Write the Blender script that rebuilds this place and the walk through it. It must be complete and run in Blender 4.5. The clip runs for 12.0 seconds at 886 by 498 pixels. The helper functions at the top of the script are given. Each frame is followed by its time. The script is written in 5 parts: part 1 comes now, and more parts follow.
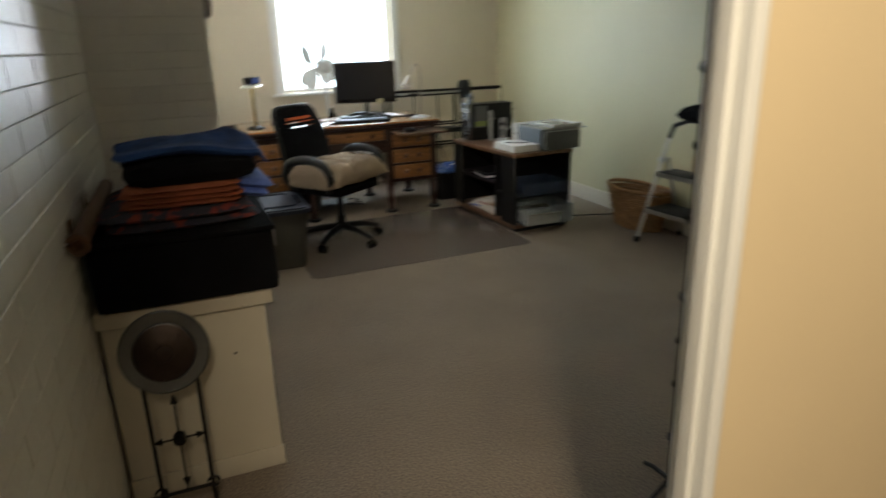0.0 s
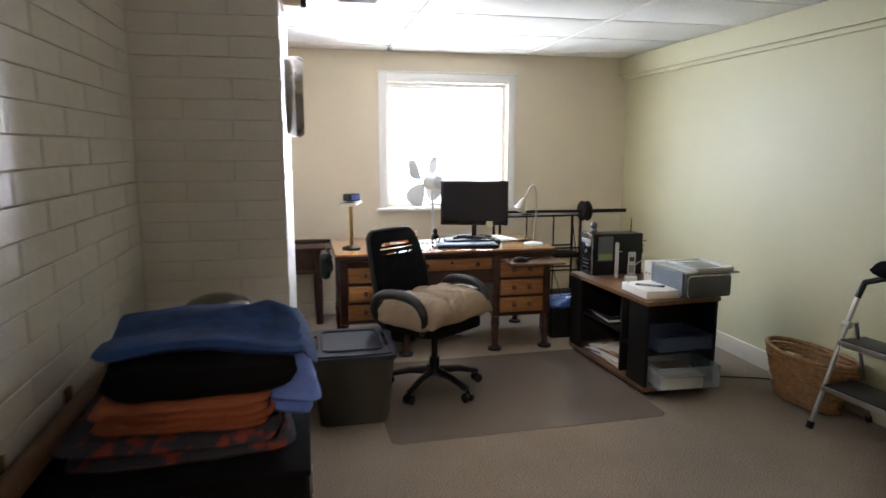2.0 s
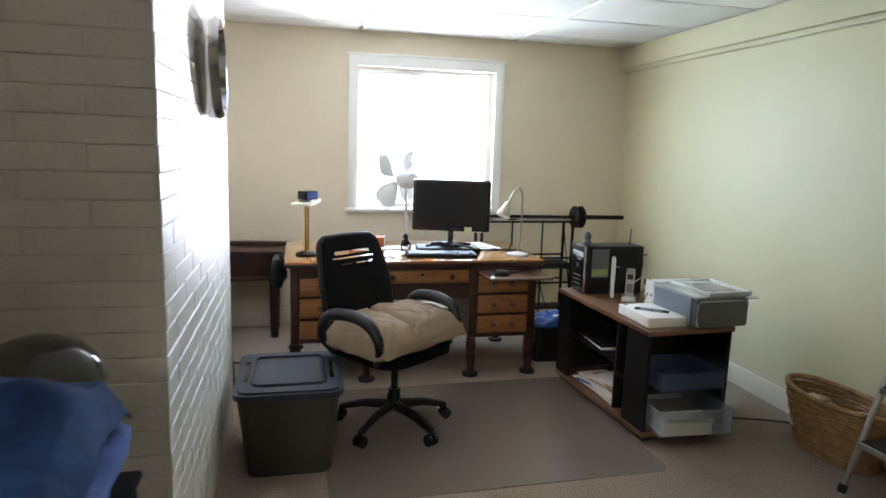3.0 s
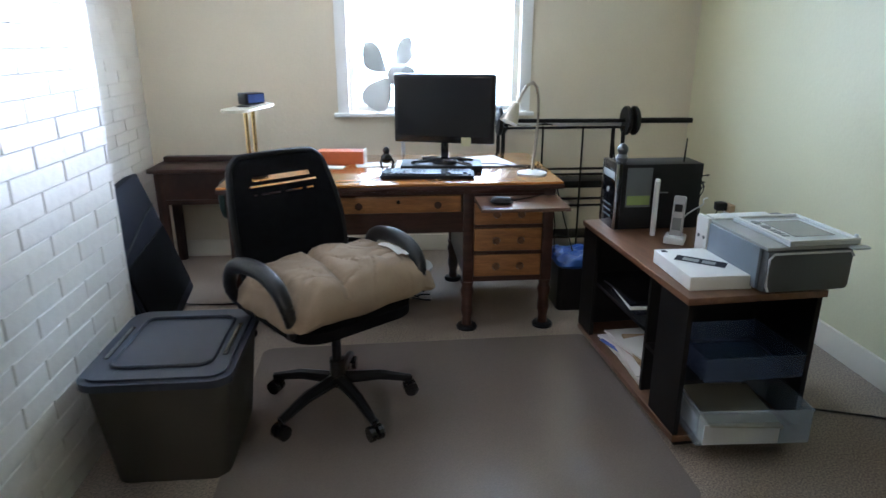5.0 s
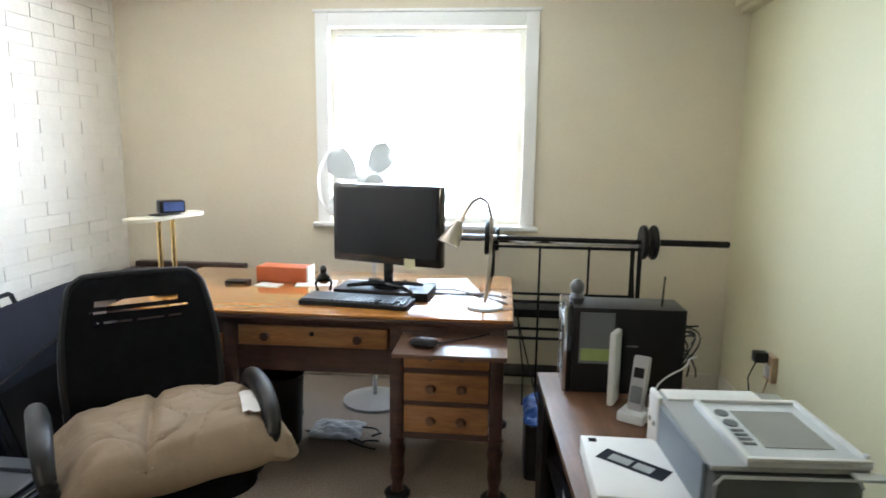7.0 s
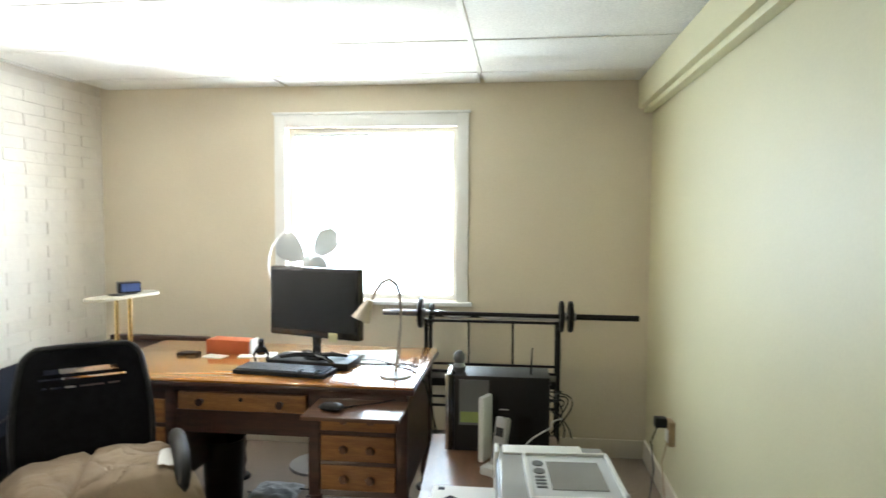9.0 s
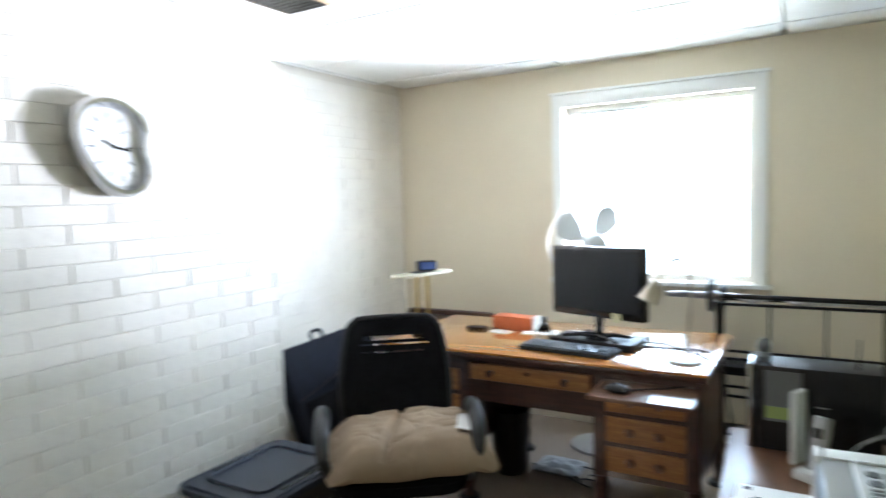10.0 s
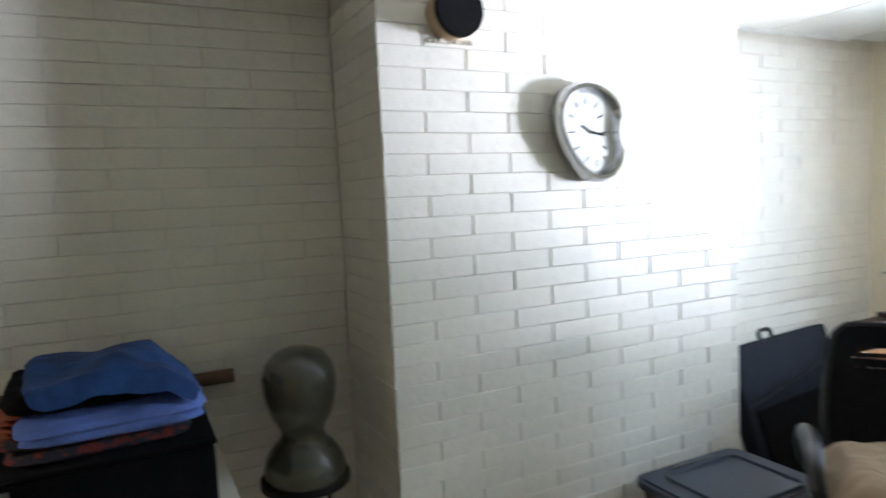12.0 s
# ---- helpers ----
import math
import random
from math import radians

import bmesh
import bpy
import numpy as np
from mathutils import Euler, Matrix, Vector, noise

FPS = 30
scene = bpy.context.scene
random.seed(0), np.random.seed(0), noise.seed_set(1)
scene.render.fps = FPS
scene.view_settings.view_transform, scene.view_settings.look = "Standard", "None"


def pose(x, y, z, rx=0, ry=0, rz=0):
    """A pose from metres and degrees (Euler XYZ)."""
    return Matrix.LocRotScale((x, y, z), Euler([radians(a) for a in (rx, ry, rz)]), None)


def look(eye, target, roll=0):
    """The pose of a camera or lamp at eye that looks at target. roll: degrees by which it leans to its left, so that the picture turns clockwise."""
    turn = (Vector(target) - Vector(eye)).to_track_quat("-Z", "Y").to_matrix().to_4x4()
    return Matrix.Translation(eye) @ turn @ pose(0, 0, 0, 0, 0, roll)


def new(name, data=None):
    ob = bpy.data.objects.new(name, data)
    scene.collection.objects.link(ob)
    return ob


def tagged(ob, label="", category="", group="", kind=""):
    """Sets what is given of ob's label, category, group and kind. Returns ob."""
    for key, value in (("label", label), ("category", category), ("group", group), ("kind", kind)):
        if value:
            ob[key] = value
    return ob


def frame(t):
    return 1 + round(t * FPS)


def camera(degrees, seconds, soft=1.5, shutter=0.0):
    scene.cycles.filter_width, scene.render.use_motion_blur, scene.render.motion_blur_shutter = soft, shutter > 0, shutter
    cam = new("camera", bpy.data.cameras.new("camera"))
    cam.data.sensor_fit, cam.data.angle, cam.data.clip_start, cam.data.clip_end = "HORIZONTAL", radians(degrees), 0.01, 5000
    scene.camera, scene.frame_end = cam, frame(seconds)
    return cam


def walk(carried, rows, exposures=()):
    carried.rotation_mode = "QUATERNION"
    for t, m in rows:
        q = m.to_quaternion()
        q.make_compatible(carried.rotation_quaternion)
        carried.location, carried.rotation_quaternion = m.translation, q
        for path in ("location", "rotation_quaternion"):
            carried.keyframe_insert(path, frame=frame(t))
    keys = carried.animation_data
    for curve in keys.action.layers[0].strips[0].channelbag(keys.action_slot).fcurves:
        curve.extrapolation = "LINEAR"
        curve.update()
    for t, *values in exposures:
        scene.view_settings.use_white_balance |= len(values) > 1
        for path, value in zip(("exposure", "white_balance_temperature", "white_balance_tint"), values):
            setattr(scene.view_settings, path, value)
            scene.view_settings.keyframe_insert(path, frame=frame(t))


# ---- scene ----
cam = camera(69.5, 12.0, 1.5, 0.5)
PATH = [
    (0, (0.047, -0.264, 1.331), (0.748, 1.505, 0.716), -1.9),
    (0.5, (0.175, -0.117, 1.342), (0.493, 1.725, 0.633), 2.1),
    (0.9, (0.257, -0.039, 1.336), (0.46, 1.793, 0.559), 2.4),
    (1, (0.251, -0.039, 1.331), (0.442, 1.789, 0.544), 2.2),
    (1.5, (0.267, 0.094, 1.356), (0.527, 1.993, 0.786), 1.6),
    (2, (0.261, 0.437, 1.442), (0.681, 2.367, 1.129), -0.0),
    (2.5, (0.384, 0.737, 1.379), (0.867, 2.654, 1.074), 0.3),
    (3, (0.527, 1.007, 1.42), (0.969, 2.931, 1.1), 1.7),
    (3.2, (0.594, 1.112, 1.415), (0.968, 3.033, 1.004), 0.3),
    (4.8, (1.127, 1.776, 1.383), (1.301, 3.677, 0.788), 0.3),
    (5, (1.21, 1.838, 1.354), (1.373, 3.733, 0.734), -0.0),
    (5.3, (1.332, 1.973, 1.36), (1.468, 3.863, 0.721), -1.0),
    (5.5, (1.375, 2.089, 1.33), (1.524, 3.985, 0.714), -0.3),
    (6, (1.555, 2.288, 1.349), (1.685, 4.191, 0.748), -1.8),
    (6.5, (1.797, 2.406, 1.353), (1.706, 4.349, 0.885), 1.2),
    (6.6, (1.876, 2.415, 1.372), (1.682, 4.355, 0.927), 0.8),
    (6.7, (1.904, 2.424, 1.368), (1.707, 4.375, 0.972), 0.5),
    (8.5, (2.412, 2.108, 1.427), (2.295, 4.094, 1.223), 2.8),
    (9, (2.439, 2.093, 1.45), (2.2, 4.076, 1.346), 0.3),
    (9.5, (2.427, 2.084, 1.456), (1.907, 4.01, 1.315), -0.5),
    (10, (2.382, 2.094, 1.443), (1.361, 3.807, 1.29), -1.9),
    (10.2, (2.362, 2.067, 1.447), (1.155, 3.655, 1.307), -2.2),
    (10.5, (2.292, 2.022, 1.459), (0.864, 3.416, 1.323), -3.1),
    (11, (2.27, 1.993, 1.469), (0.682, 3.201, 1.329), -3.2),
    (11.5, (2.253, 1.992, 1.457), (0.578, 3.075, 1.304), -2.6),
    (12, (2.043, 1.972, 1.455), (0.253, 2.85, 1.3), -2.7),
]
EXPOSURES = [(0, -0.52, 6500, 14), (0.5, -0.58, 6500, 15), (1, -0.3, 6450, 18), (1.5, -0.02, 6400, 22), (2, -0.04, 6350, 24), (2.5, 0.07, 6200, 21), (3, 0.06, 6050, 19),
             (5, -0.1, 5460, 18), (5.5, -0.18, 5810, 19), (6, 0, 5910, 18), (6.5, 0.18, 6010, 18), (8.5, 0.3, 6350, 12), (9, 0.22, 6500, 14), (9.5, 0.13, 6150, 15), (10, 0.2, 5800, 15),
             (10.5, 0.08, 5750, 16), (11, -0.02, 5800, 15), (11.5, -0.1, 5850, 14), (12, 0, 5850, 15)]
walk(cam, [(t, look(eye, target, roll)) for t, eye, target, roll in PATH], EXPOSURES)

# world, sun and lamps
world = bpy.data.worlds.new("world")
scene.world = world
world.use_nodes = True
wn = world.node_tree
sky = wn.nodes.new("ShaderNodeTexSky")
sky.sky_type, sky.sun_disc, sky.sun_elevation, sky.sun_rotation = "NISHITA", False, radians(51), radians(124)
wn.links.new(sky.outputs[0], wn.nodes["Background"].inputs[0])
wn.nodes["Background"].inputs[1].default_value = 0.12


def lamp(name, kind, energy, m, color=(1, 1, 1), **more):
    data = bpy.data.lights.new(name, kind)
    data.energy, data.color = energy, color
    for key, value in more.items():
        setattr(data, key, value)
    ob = new(name, data)
    ob.matrix_world = m
    return ob


lamp("sun", "SUN", 3.5, look((6, -4, 9), (0, 0, 0)), (1, 0.95, 0.86), angle=radians(0.6))
WX0, WX1, WZ0, WZ1 = 0.975, 2.055, 0.925, 1.995
lamp("window_daylight", "AREA", 70, look(((WX0 + WX1) / 2, 6.22, 1.47), ((WX0 + WX1) / 2, 0, 1.47)), (0.68, 0.86, 1.0), shape="RECTANGLE", size=1.3, size_y=1.3)
lamp("sunlit_yard", "AREA", 950, look((3.2, 8.6, 0.62), (0.9, 4.4, 1.2)), (0.93, 0.95, 1.0), shape="RECTANGLE", size=0.85, size_y=1.2)
lamp("sunlit_ground", "AREA", 215, look((1.35, 8.0, -0.40), (1.5, 5.2, 1.9)), (0.97, 1.0, 0.80), shape="RECTANGLE", size=2.2, size_y=1.8)
# Added spot for an unseen hall source, inferred from the warmly lit jamb.
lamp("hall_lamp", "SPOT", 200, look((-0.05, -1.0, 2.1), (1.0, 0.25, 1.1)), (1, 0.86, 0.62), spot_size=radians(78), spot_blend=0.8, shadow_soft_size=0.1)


# materials
def material(name, color, rough=0.6, metal=0.0, scale=20.0, vary=0.12, grain=0.0, grain_scale=200.0, bump=0.1, bump_scale=None, stretch=(1, 1, 1),
             spread=0.0, coat=0.0, coat_rough=0.06, gloss=0.5, alpha=1.0, transmission=0.0, emit=0.0, object_random=0.0, color2=None, low=0.35, high=0.65):
    """A surface: two scales of colour variation, and relief."""
    m = bpy.data.materials.new(name)
    m.use_nodes = True
    n, links = m.node_tree.nodes, m.node_tree.links
    b = n["Principled BSDF"]
    co = n.new("ShaderNodeTexCoord")
    mp = n.new("ShaderNodeMapping")
    mp.inputs["Scale"].default_value = stretch
    links.new(co.outputs["Object"], mp.inputs[0])
    big = n.new("ShaderNodeTexNoise")
    big.inputs["Scale"].default_value, big.inputs["Detail"].default_value = scale, 4
    links.new(mp.outputs[0], big.inputs["Vector"])
    ramp = n.new("ShaderNodeValToRGB")
    ramp.color_ramp.elements[0].position, ramp.color_ramp.elements[1].position = low, high
    c2 = color2 or tuple(c * (1 - vary) for c in color)
    ramp.color_ramp.elements[0].color, ramp.color_ramp.elements[1].color = (*c2, 1), (*color, 1)
    links.new(big.outputs[0], ramp.inputs[0])
    out = ramp.outputs[0]
    fine = n.new("ShaderNodeTexNoise")
    fine.inputs["Scale"].default_value, fine.inputs["Detail"].default_value = grain_scale, 3
    links.new(mp.outputs[0], fine.inputs["Vector"])
    if grain:
        g = n.new("ShaderNodeMapRange")
        g.inputs[1].default_value, g.inputs[2].default_value = 0.3, 0.7
        g.inputs[3].default_value, g.inputs[4].default_value = 1 - grain, 1 + grain
        links.new(fine.outputs[0], g.inputs[0])
        mul = n.new("ShaderNodeVectorMath")
        mul.operation = "SCALE"
        links.new(out, mul.inputs[0])
        links.new(g.outputs[0], mul.inputs["Scale"])
        out = mul.outputs[0]
    if object_random:
        info = n.new("ShaderNodeObjectInfo")
        g = n.new("ShaderNodeMapRange")
        g.inputs[3].default_value, g.inputs[4].default_value = 1 - object_random, 1 + object_random
        links.new(info.outputs["Random"], g.inputs[0])
        mul = n.new("ShaderNodeVectorMath")
        mul.operation = "SCALE"
        links.new(out, mul.inputs[0])
        links.new(g.outputs[0], mul.inputs["Scale"])
        out = mul.outputs[0]
    links.new(out, b.inputs["Base Color"])
    if spread:
        r = n.new("ShaderNodeMapRange")
        r.inputs[3].default_value, r.inputs[4].default_value = max(0.02, rough - spread), min(1, rough + spread)
        links.new(big.outputs[0], r.inputs[0])
        links.new(r.outputs[0], b.inputs["Roughness"])
    else:
        b.inputs["Roughness"].default_value = rough
    b.inputs["Metallic"].default_value, b.inputs["Coat Weight"].default_value = metal, coat
    b.inputs["Specular IOR Level"].default_value = gloss
    b.inputs["Coat Roughness"].default_value = coat_rough
    b.inputs["Transmission Weight"].default_value, b.inputs["Alpha"].default_value = transmission, alpha
    if emit:
        b.inputs["Emission Strength"].default_value = emit
        b.inputs["Emission Color"].default_value = (*color, 1)
    if bump:
        bp = n.new("ShaderNodeBump")
        bp.inputs["Strength"].default_value, bp.inputs["Distance"].default_value = bump, 0.004
        if bump_scale:
            rel = n.new("ShaderNodeTexNoise")
            rel.inputs["Scale"].default_value, rel.inputs["Detail"].default_value = bump_scale, 5
            links.new(mp.outputs[0], rel.inputs["Vector"])
            links.new(rel.outputs[0], bp.inputs["Height"])
        else:
            links.new(fine.outputs[0], bp.inputs["Height"])
        links.new(bp.outputs[0], b.inputs["Normal"])
    return m


plaster = material("cream_plaster", (0.68, 0.605, 0.455), 0.75, scale=1.6, vary=0.06, grain=0.02, grain_scale=90, bump=0.25, bump_scale=45)
# Pale paint; the yellow-green cast of outside foliage light is in its colour.
plaster_green_cast = material("pale_wall_paint", (0.60, 0.56, 0.345), 0.6, coat=0.25, coat_rough=0.45, scale=1.3, vary=0.05, grain=0.02, grain_scale=90, bump=0.25, bump_scale=40)
white_paint = material("white_gloss_paint", (0.80, 0.80, 0.76), 0.4, scale=3, vary=0.05, bump=0.08)
cream_paint = material("cream_door_paint", (0.74, 0.60, 0.38), 0.5, scale=2, vary=0.05, bump=0.08)
brick_paint = material("painted_brick", (0.84, 0.795, 0.70), 0.5, coat=0.8, coat_rough=0.42, scale=6, vary=0.06, grain=0.04, grain_scale=120, bump=0.85, bump_scale=26, object_random=0.015)
mortar_paint = material("painted_mortar", (0.80, 0.75, 0.65), 0.7, scale=8, vary=0.08, grain=0.08, bump=0.6, bump_scale=90)
tile_mat = material("ceiling_tile", (0.80, 0.79, 0.74), 0.9, scale=5, vary=0.04, grain=0.10, grain_scale=130, bump=0.5, bump_scale=140)
carpet = material("beige_carpet", (0.29, 0.232, 0.18), 0.95, scale=2.2, vary=0.14, grain=0.5, grain_scale=150, bump=1.0, bump_scale=150)
mat_vinyl = material("clear_vinyl", (0.20, 0.165, 0.14), 0.25, coat=0.7, coat_rough=0.16, scale=1.2, vary=0.05, grain=0.10, grain_scale=200, bump=0.06, bump_scale=9, spread=0.05)
dark_wood = material("dark_stained_wood", (0.055, 0.020, 0.013), 0.35, scale=5, vary=0.5, grain=0.2, grain_scale=30, stretch=(1, 1, 7), bump=0.1, coat=0.2)
top_wood = material("varnished_desk_top", (0.50, 0.20, 0.035), 0.2, scale=4, vary=0.35, grain=0.15, grain_scale=30, stretch=(1, 9, 9), bump=0.02, coat=1.0, coat_rough=0.09, gloss=0.8)
board_wood = material("worn_brown_board", (0.17, 0.085, 0.05), 0.3, scale=4, vary=0.3, grain=0.15, grain_scale=30, stretch=(1, 9, 9), bump=0.02, coat=1.0, coat_rough=0.16)
satin_nickel = material("satin_nickel", (0.50, 0.44, 0.36), 0.32, 1.0, scale=10, vary=0.1, bump=0.02)
drawer_wood = material("oak_drawer", (0.33, 0.145, 0.045), 0.4, scale=5, vary=0.3, grain=0.18, grain_scale=30, stretch=(1, 6, 9), bump=0.08, coat=0.2)
brown_lam = material("brown_laminate", (0.17, 0.085, 0.045), 0.35, scale=4, vary=0.3, grain=0.15, grain_scale=40, stretch=(7, 1, 7), bump=0.05)
black_lam = material("black_laminate", (0.009, 0.0085, 0.009), 0.45, gloss=0.3, scale=6, vary=0.3, bump=0.05)
black_plastic = material("black_plastic", (0.008, 0.008, 0.009), 0.42, gloss=0.3, scale=8, vary=0.3, bump=0.06)
gloss_black = material("glossy_black_plastic", (0.010, 0.010, 0.012), 0.12, scale=8, vary=0.2, bump=0.0, coat=0.4)
screen_mat = material("dark_screen", (0.012, 0.013, 0.016), 0.25, scale=2, vary=0.1, bump=0.0)
mesh_fabric = material("black_mesh_fabric", (0.005, 0.005, 0.006), 0.9, gloss=0.15, scale=30, vary=0.4, grain=0.3, grain_scale=500, bump=0.6)
tan_cloth = material("tan_pillow_cloth", (0.32, 0.235, 0.155), 0.9, scale=5, vary=0.2, grain=0.08, grain_scale=400, bump=0.4, bump_scale=35)
white_cloth = material("white_tag_cloth", (0.75, 0.74, 0.70), 0.9, scale=9, vary=0.1)
tote_grey = material("grey_brown_tote", (0.048, 0.043, 0.033), 0.55, scale=5, vary=0.15, bump=0.1)
tote_lid = material("slate_tote_lid", (0.021, 0.028, 0.046), 0.42, scale=5, vary=0.15, bump=0.1)
silver = material("brushed_metal", (0.62, 0.61, 0.58), 0.3, 1.0, scale=10, vary=0.15, bump=0.05)
pale_grey = material("pale_glass_grey", (0.38, 0.39, 0.38), 0.15, scale=6, vary=0.05, bump=0.0)
chrome = material("dark_chrome", (0.60, 0.60, 0.60), 0.16, 1.0, scale=10, vary=0.1, bump=0.0)
brass = material("polished_brass", (0.75, 0.55, 0.25), 0.22, 1.0, scale=10, vary=0.15, bump=0.02)
iron = material("black_wrought_iron", (0.02, 0.018, 0.016), 0.5, 0.7, scale=20, vary=0.4, bump=0.2)
steel = material("dull_steel", (0.32, 0.32, 0.33), 0.35, 1.0, scale=14, vary=0.3, bump=0.05)
arm_plastic = material("grey_black_arm", (0.012, 0.013, 0.015), 0.38, scale=8, vary=0.3, bump=0.06)
note_yellow = material("yellowish_note", (0.62, 0.60, 0.36), 0.8, scale=6, vary=0.06)
panel_blue = material("blue_grey_panel", (0.20, 0.24, 0.28), 0.3, scale=5, vary=0.1, bump=0.03)
inset_grey = material("grey_inset", (0.25, 0.25, 0.24), 0.25, scale=6, vary=0.08, bump=0.02)
phone_grey = material("silver_grey_plastic", (0.30, 0.30, 0.30), 0.3, scale=6, vary=0.08, bump=0.02)
grey_metal = material("printer_grey", (0.11, 0.12, 0.122), 0.4, scale=6, vary=0.08, bump=0.05)
light_grey = material("light_grey_plastic", (0.58, 0.60, 0.60), 0.35, scale=6, vary=0.06, bump=0.05)
white_plastic = material("white_plastic", (0.75, 0.75, 0.72), 0.4, scale=6, vary=0.06, bump=0.04)
paper = material("paper", (0.80, 0.79, 0.75), 0.8, scale=6, vary=0.06, bump=0.05)
card_tan = material("cardboard", (0.48, 0.34, 0.20), 0.85, scale=8, vary=0.15, bump=0.1)
red_paper = material("red_paper", (0.35, 0.05, 0.03), 0.7, scale=8, vary=0.2)
orange_box = material("orange_red_box", (0.55, 0.12, 0.03), 0.5, scale=8, vary=0.2)
blue_bag = material("blue_plastic", (0.02, 0.09, 0.38), 0.35, scale=9, vary=0.3, bump=0.2, bump_scale=20)
navy = material("navy_fabric", (0.007, 0.009, 0.018), 0.8, gloss=0.25, scale=12, vary=0.4, grain=0.2, grain_scale=300, bump=0.5)
black_cloth = material("black_fabric", (0.005, 0.005, 0.006), 0.95, gloss=0.15, scale=12, vary=0.4, grain=0.2, grain_scale=300, bump=0.6)
denim = material("blue_denim", (0.014, 0.060, 0.22), 0.9, scale=10, vary=0.5, grain=0.25, grain_scale=350, bump=0.7, bump_scale=40)
denim_pale = material("pale_blue_denim", (0.12, 0.20, 0.58), 0.9, scale=14, vary=0.35, grain=0.2, grain_scale=350, bump=0.6, bump_scale=40)
orange_cloth = material("rust_orange_cloth", (0.42, 0.12, 0.05), 0.95, scale=9, vary=0.3, grain=0.15, grain_scale=300, bump=0.6, bump_scale=50)
print_cloth = material("dark_printed_cloth", (0.035, 0.035, 0.05), 0.95, scale=26, vary=0.3, grain=0.2, bump=0.5, color2=(0.22, 0.04, 0.03), low=0.40, high=0.48)
wicker = material("wicker", (0.42, 0.22, 0.08), 0.6, scale=30, vary=0.4, grain=0.2, bump=0.4)
clear_plastic = material("clear_blue_plastic", (0.55, 0.65, 0.75), 0.2, scale=6, vary=0.1, bump=0.05, alpha=0.35)
cab_cream = material("cream_cabinet_paint", (0.66, 0.60, 0.48), 0.5, scale=3, vary=0.07, bump=0.15, bump_scale=30)
glass_head = material("smoked_green_glass", (0.21, 0.215, 0.17), 0.12, scale=9, vary=0.25, bump=0.5, bump_scale=22, transmission=0.75, coat=0.6)
glass_clear = material("window_glass", (0.95, 0.97, 0.96), 0.02, scale=1, vary=0.0, bump=0.0, transmission=1.0)
shade_white = material("frosted_glass_shade", (0.85, 0.80, 0.62), 0.25, scale=4, vary=0.05, bump=0.0, transmission=0.3)
dark_pewter = material("dark_pewter", (0.16, 0.165, 0.17), 0.3, 0.8, scale=10, vary=0.2, bump=0.04)
bronze = material("worn_bronze", (0.05, 0.034, 0.026), 0.45, 0.7, scale=14, vary=0.4, bump=0.3, bump_scale=60)
fan_white = material("fan_blade_plastic", (0.40, 0.40, 0.37), 0.4, scale=4, vary=0.1, bump=0.0)
grass_mat = material("lawn", (0.07, 0.13, 0.035), 0.95, scale=1.5, vary=0.4, grain=0.3, grain_scale=40, bump=0.5)
pole_wood = material("pole_wood", (0.15, 0.075, 0.035), 0.5, scale=5, vary=0.3, grain=0.2, grain_scale=40, stretch=(7, 1, 7), bump=0.1)
picture_mat = material("picture_print", (0.55, 0.64, 0.60), 0.12, scale=9, vary=0.5, bump=0.0, color2=(0.15, 0.22, 0.25), low=0.45, high=0.6)
old_wood = material("old_dark_wood", (0.050, 0.020, 0.012), 0.45, scale=5, vary=0.5, grain=0.2, grain_scale=30, stretch=(1, 7, 1), bump=0.1)
blue_tray = material("dark_blue_clear_plastic", (0.10, 0.14, 0.25), 0.2, scale=6, vary=0.1, bump=0.05, alpha=0.55)
folder_tan = material("tan_folder_card", (0.34, 0.33, 0.27), 0.7, scale=6, vary=0.08, bump=0.05)
green_bag = material("dark_green_plastic", (0.012, 0.028, 0.022), 0.4, scale=9, vary=0.3, bump=0.3, bump_scale=20)
green_label = material("green_label", (0.25, 0.33, 0.10), 0.5, scale=8, vary=0.2)
# Keys lightened and tinted blue: the glint on them is put into the colour.
key_glint = material("blue_glint_keys", (0.12, 0.15, 0.19), 0.35, scale=8, vary=0.2, bump=0.0)


# builders
def box(bm, x0, y0, z0, x1, y1, z1, bevel=0.0, m=None):
    r = bmesh.ops.create_cube(bm, size=1, matrix=Matrix.Translation(((x0 + x1) / 2, (y0 + y1) / 2, (z0 + z1) / 2)) @ Matrix.Diagonal((x1 - x0, y1 - y0, z1 - z0, 1)))
    vs = r["verts"]
    if bevel:
        es = list({e for v in vs for e in v.link_edges})
        r2 = bmesh.ops.bevel(bm, geom=es, offset=bevel, segments=2, profile=0.6, affect="EDGES")
        vs = list({v for f in r2["faces"] for v in f.verts})
    if m is not None:
        bmesh.ops.transform(bm, matrix=m, verts=vs)
    return bm


def cbox(sx, sy, sz, bevel=0.0, x=0.0, y=0.0, z=0.0, m=None):
    """A fresh mesh with one box centred in plan on x, y, standing on z."""
    return box(bmesh.new(), x - sx / 2, y - sy / 2, z, x + sx / 2, y + sy / 2, z + sz, bevel, m)


def cyl(bm, a, b, r, r2=None, seg=16, caps=True):
    a, b = Vector(a), Vector(b)
    d = b - a
    m = Matrix.Translation((a + b) / 2) @ d.to_track_quat("Z", "Y").to_matrix().to_4x4()
    bmesh.ops.create_cone(bm, cap_ends=caps, segments=seg, radius1=r, radius2=r if r2 is None else r2, depth=d.length, matrix=m)
    return bm


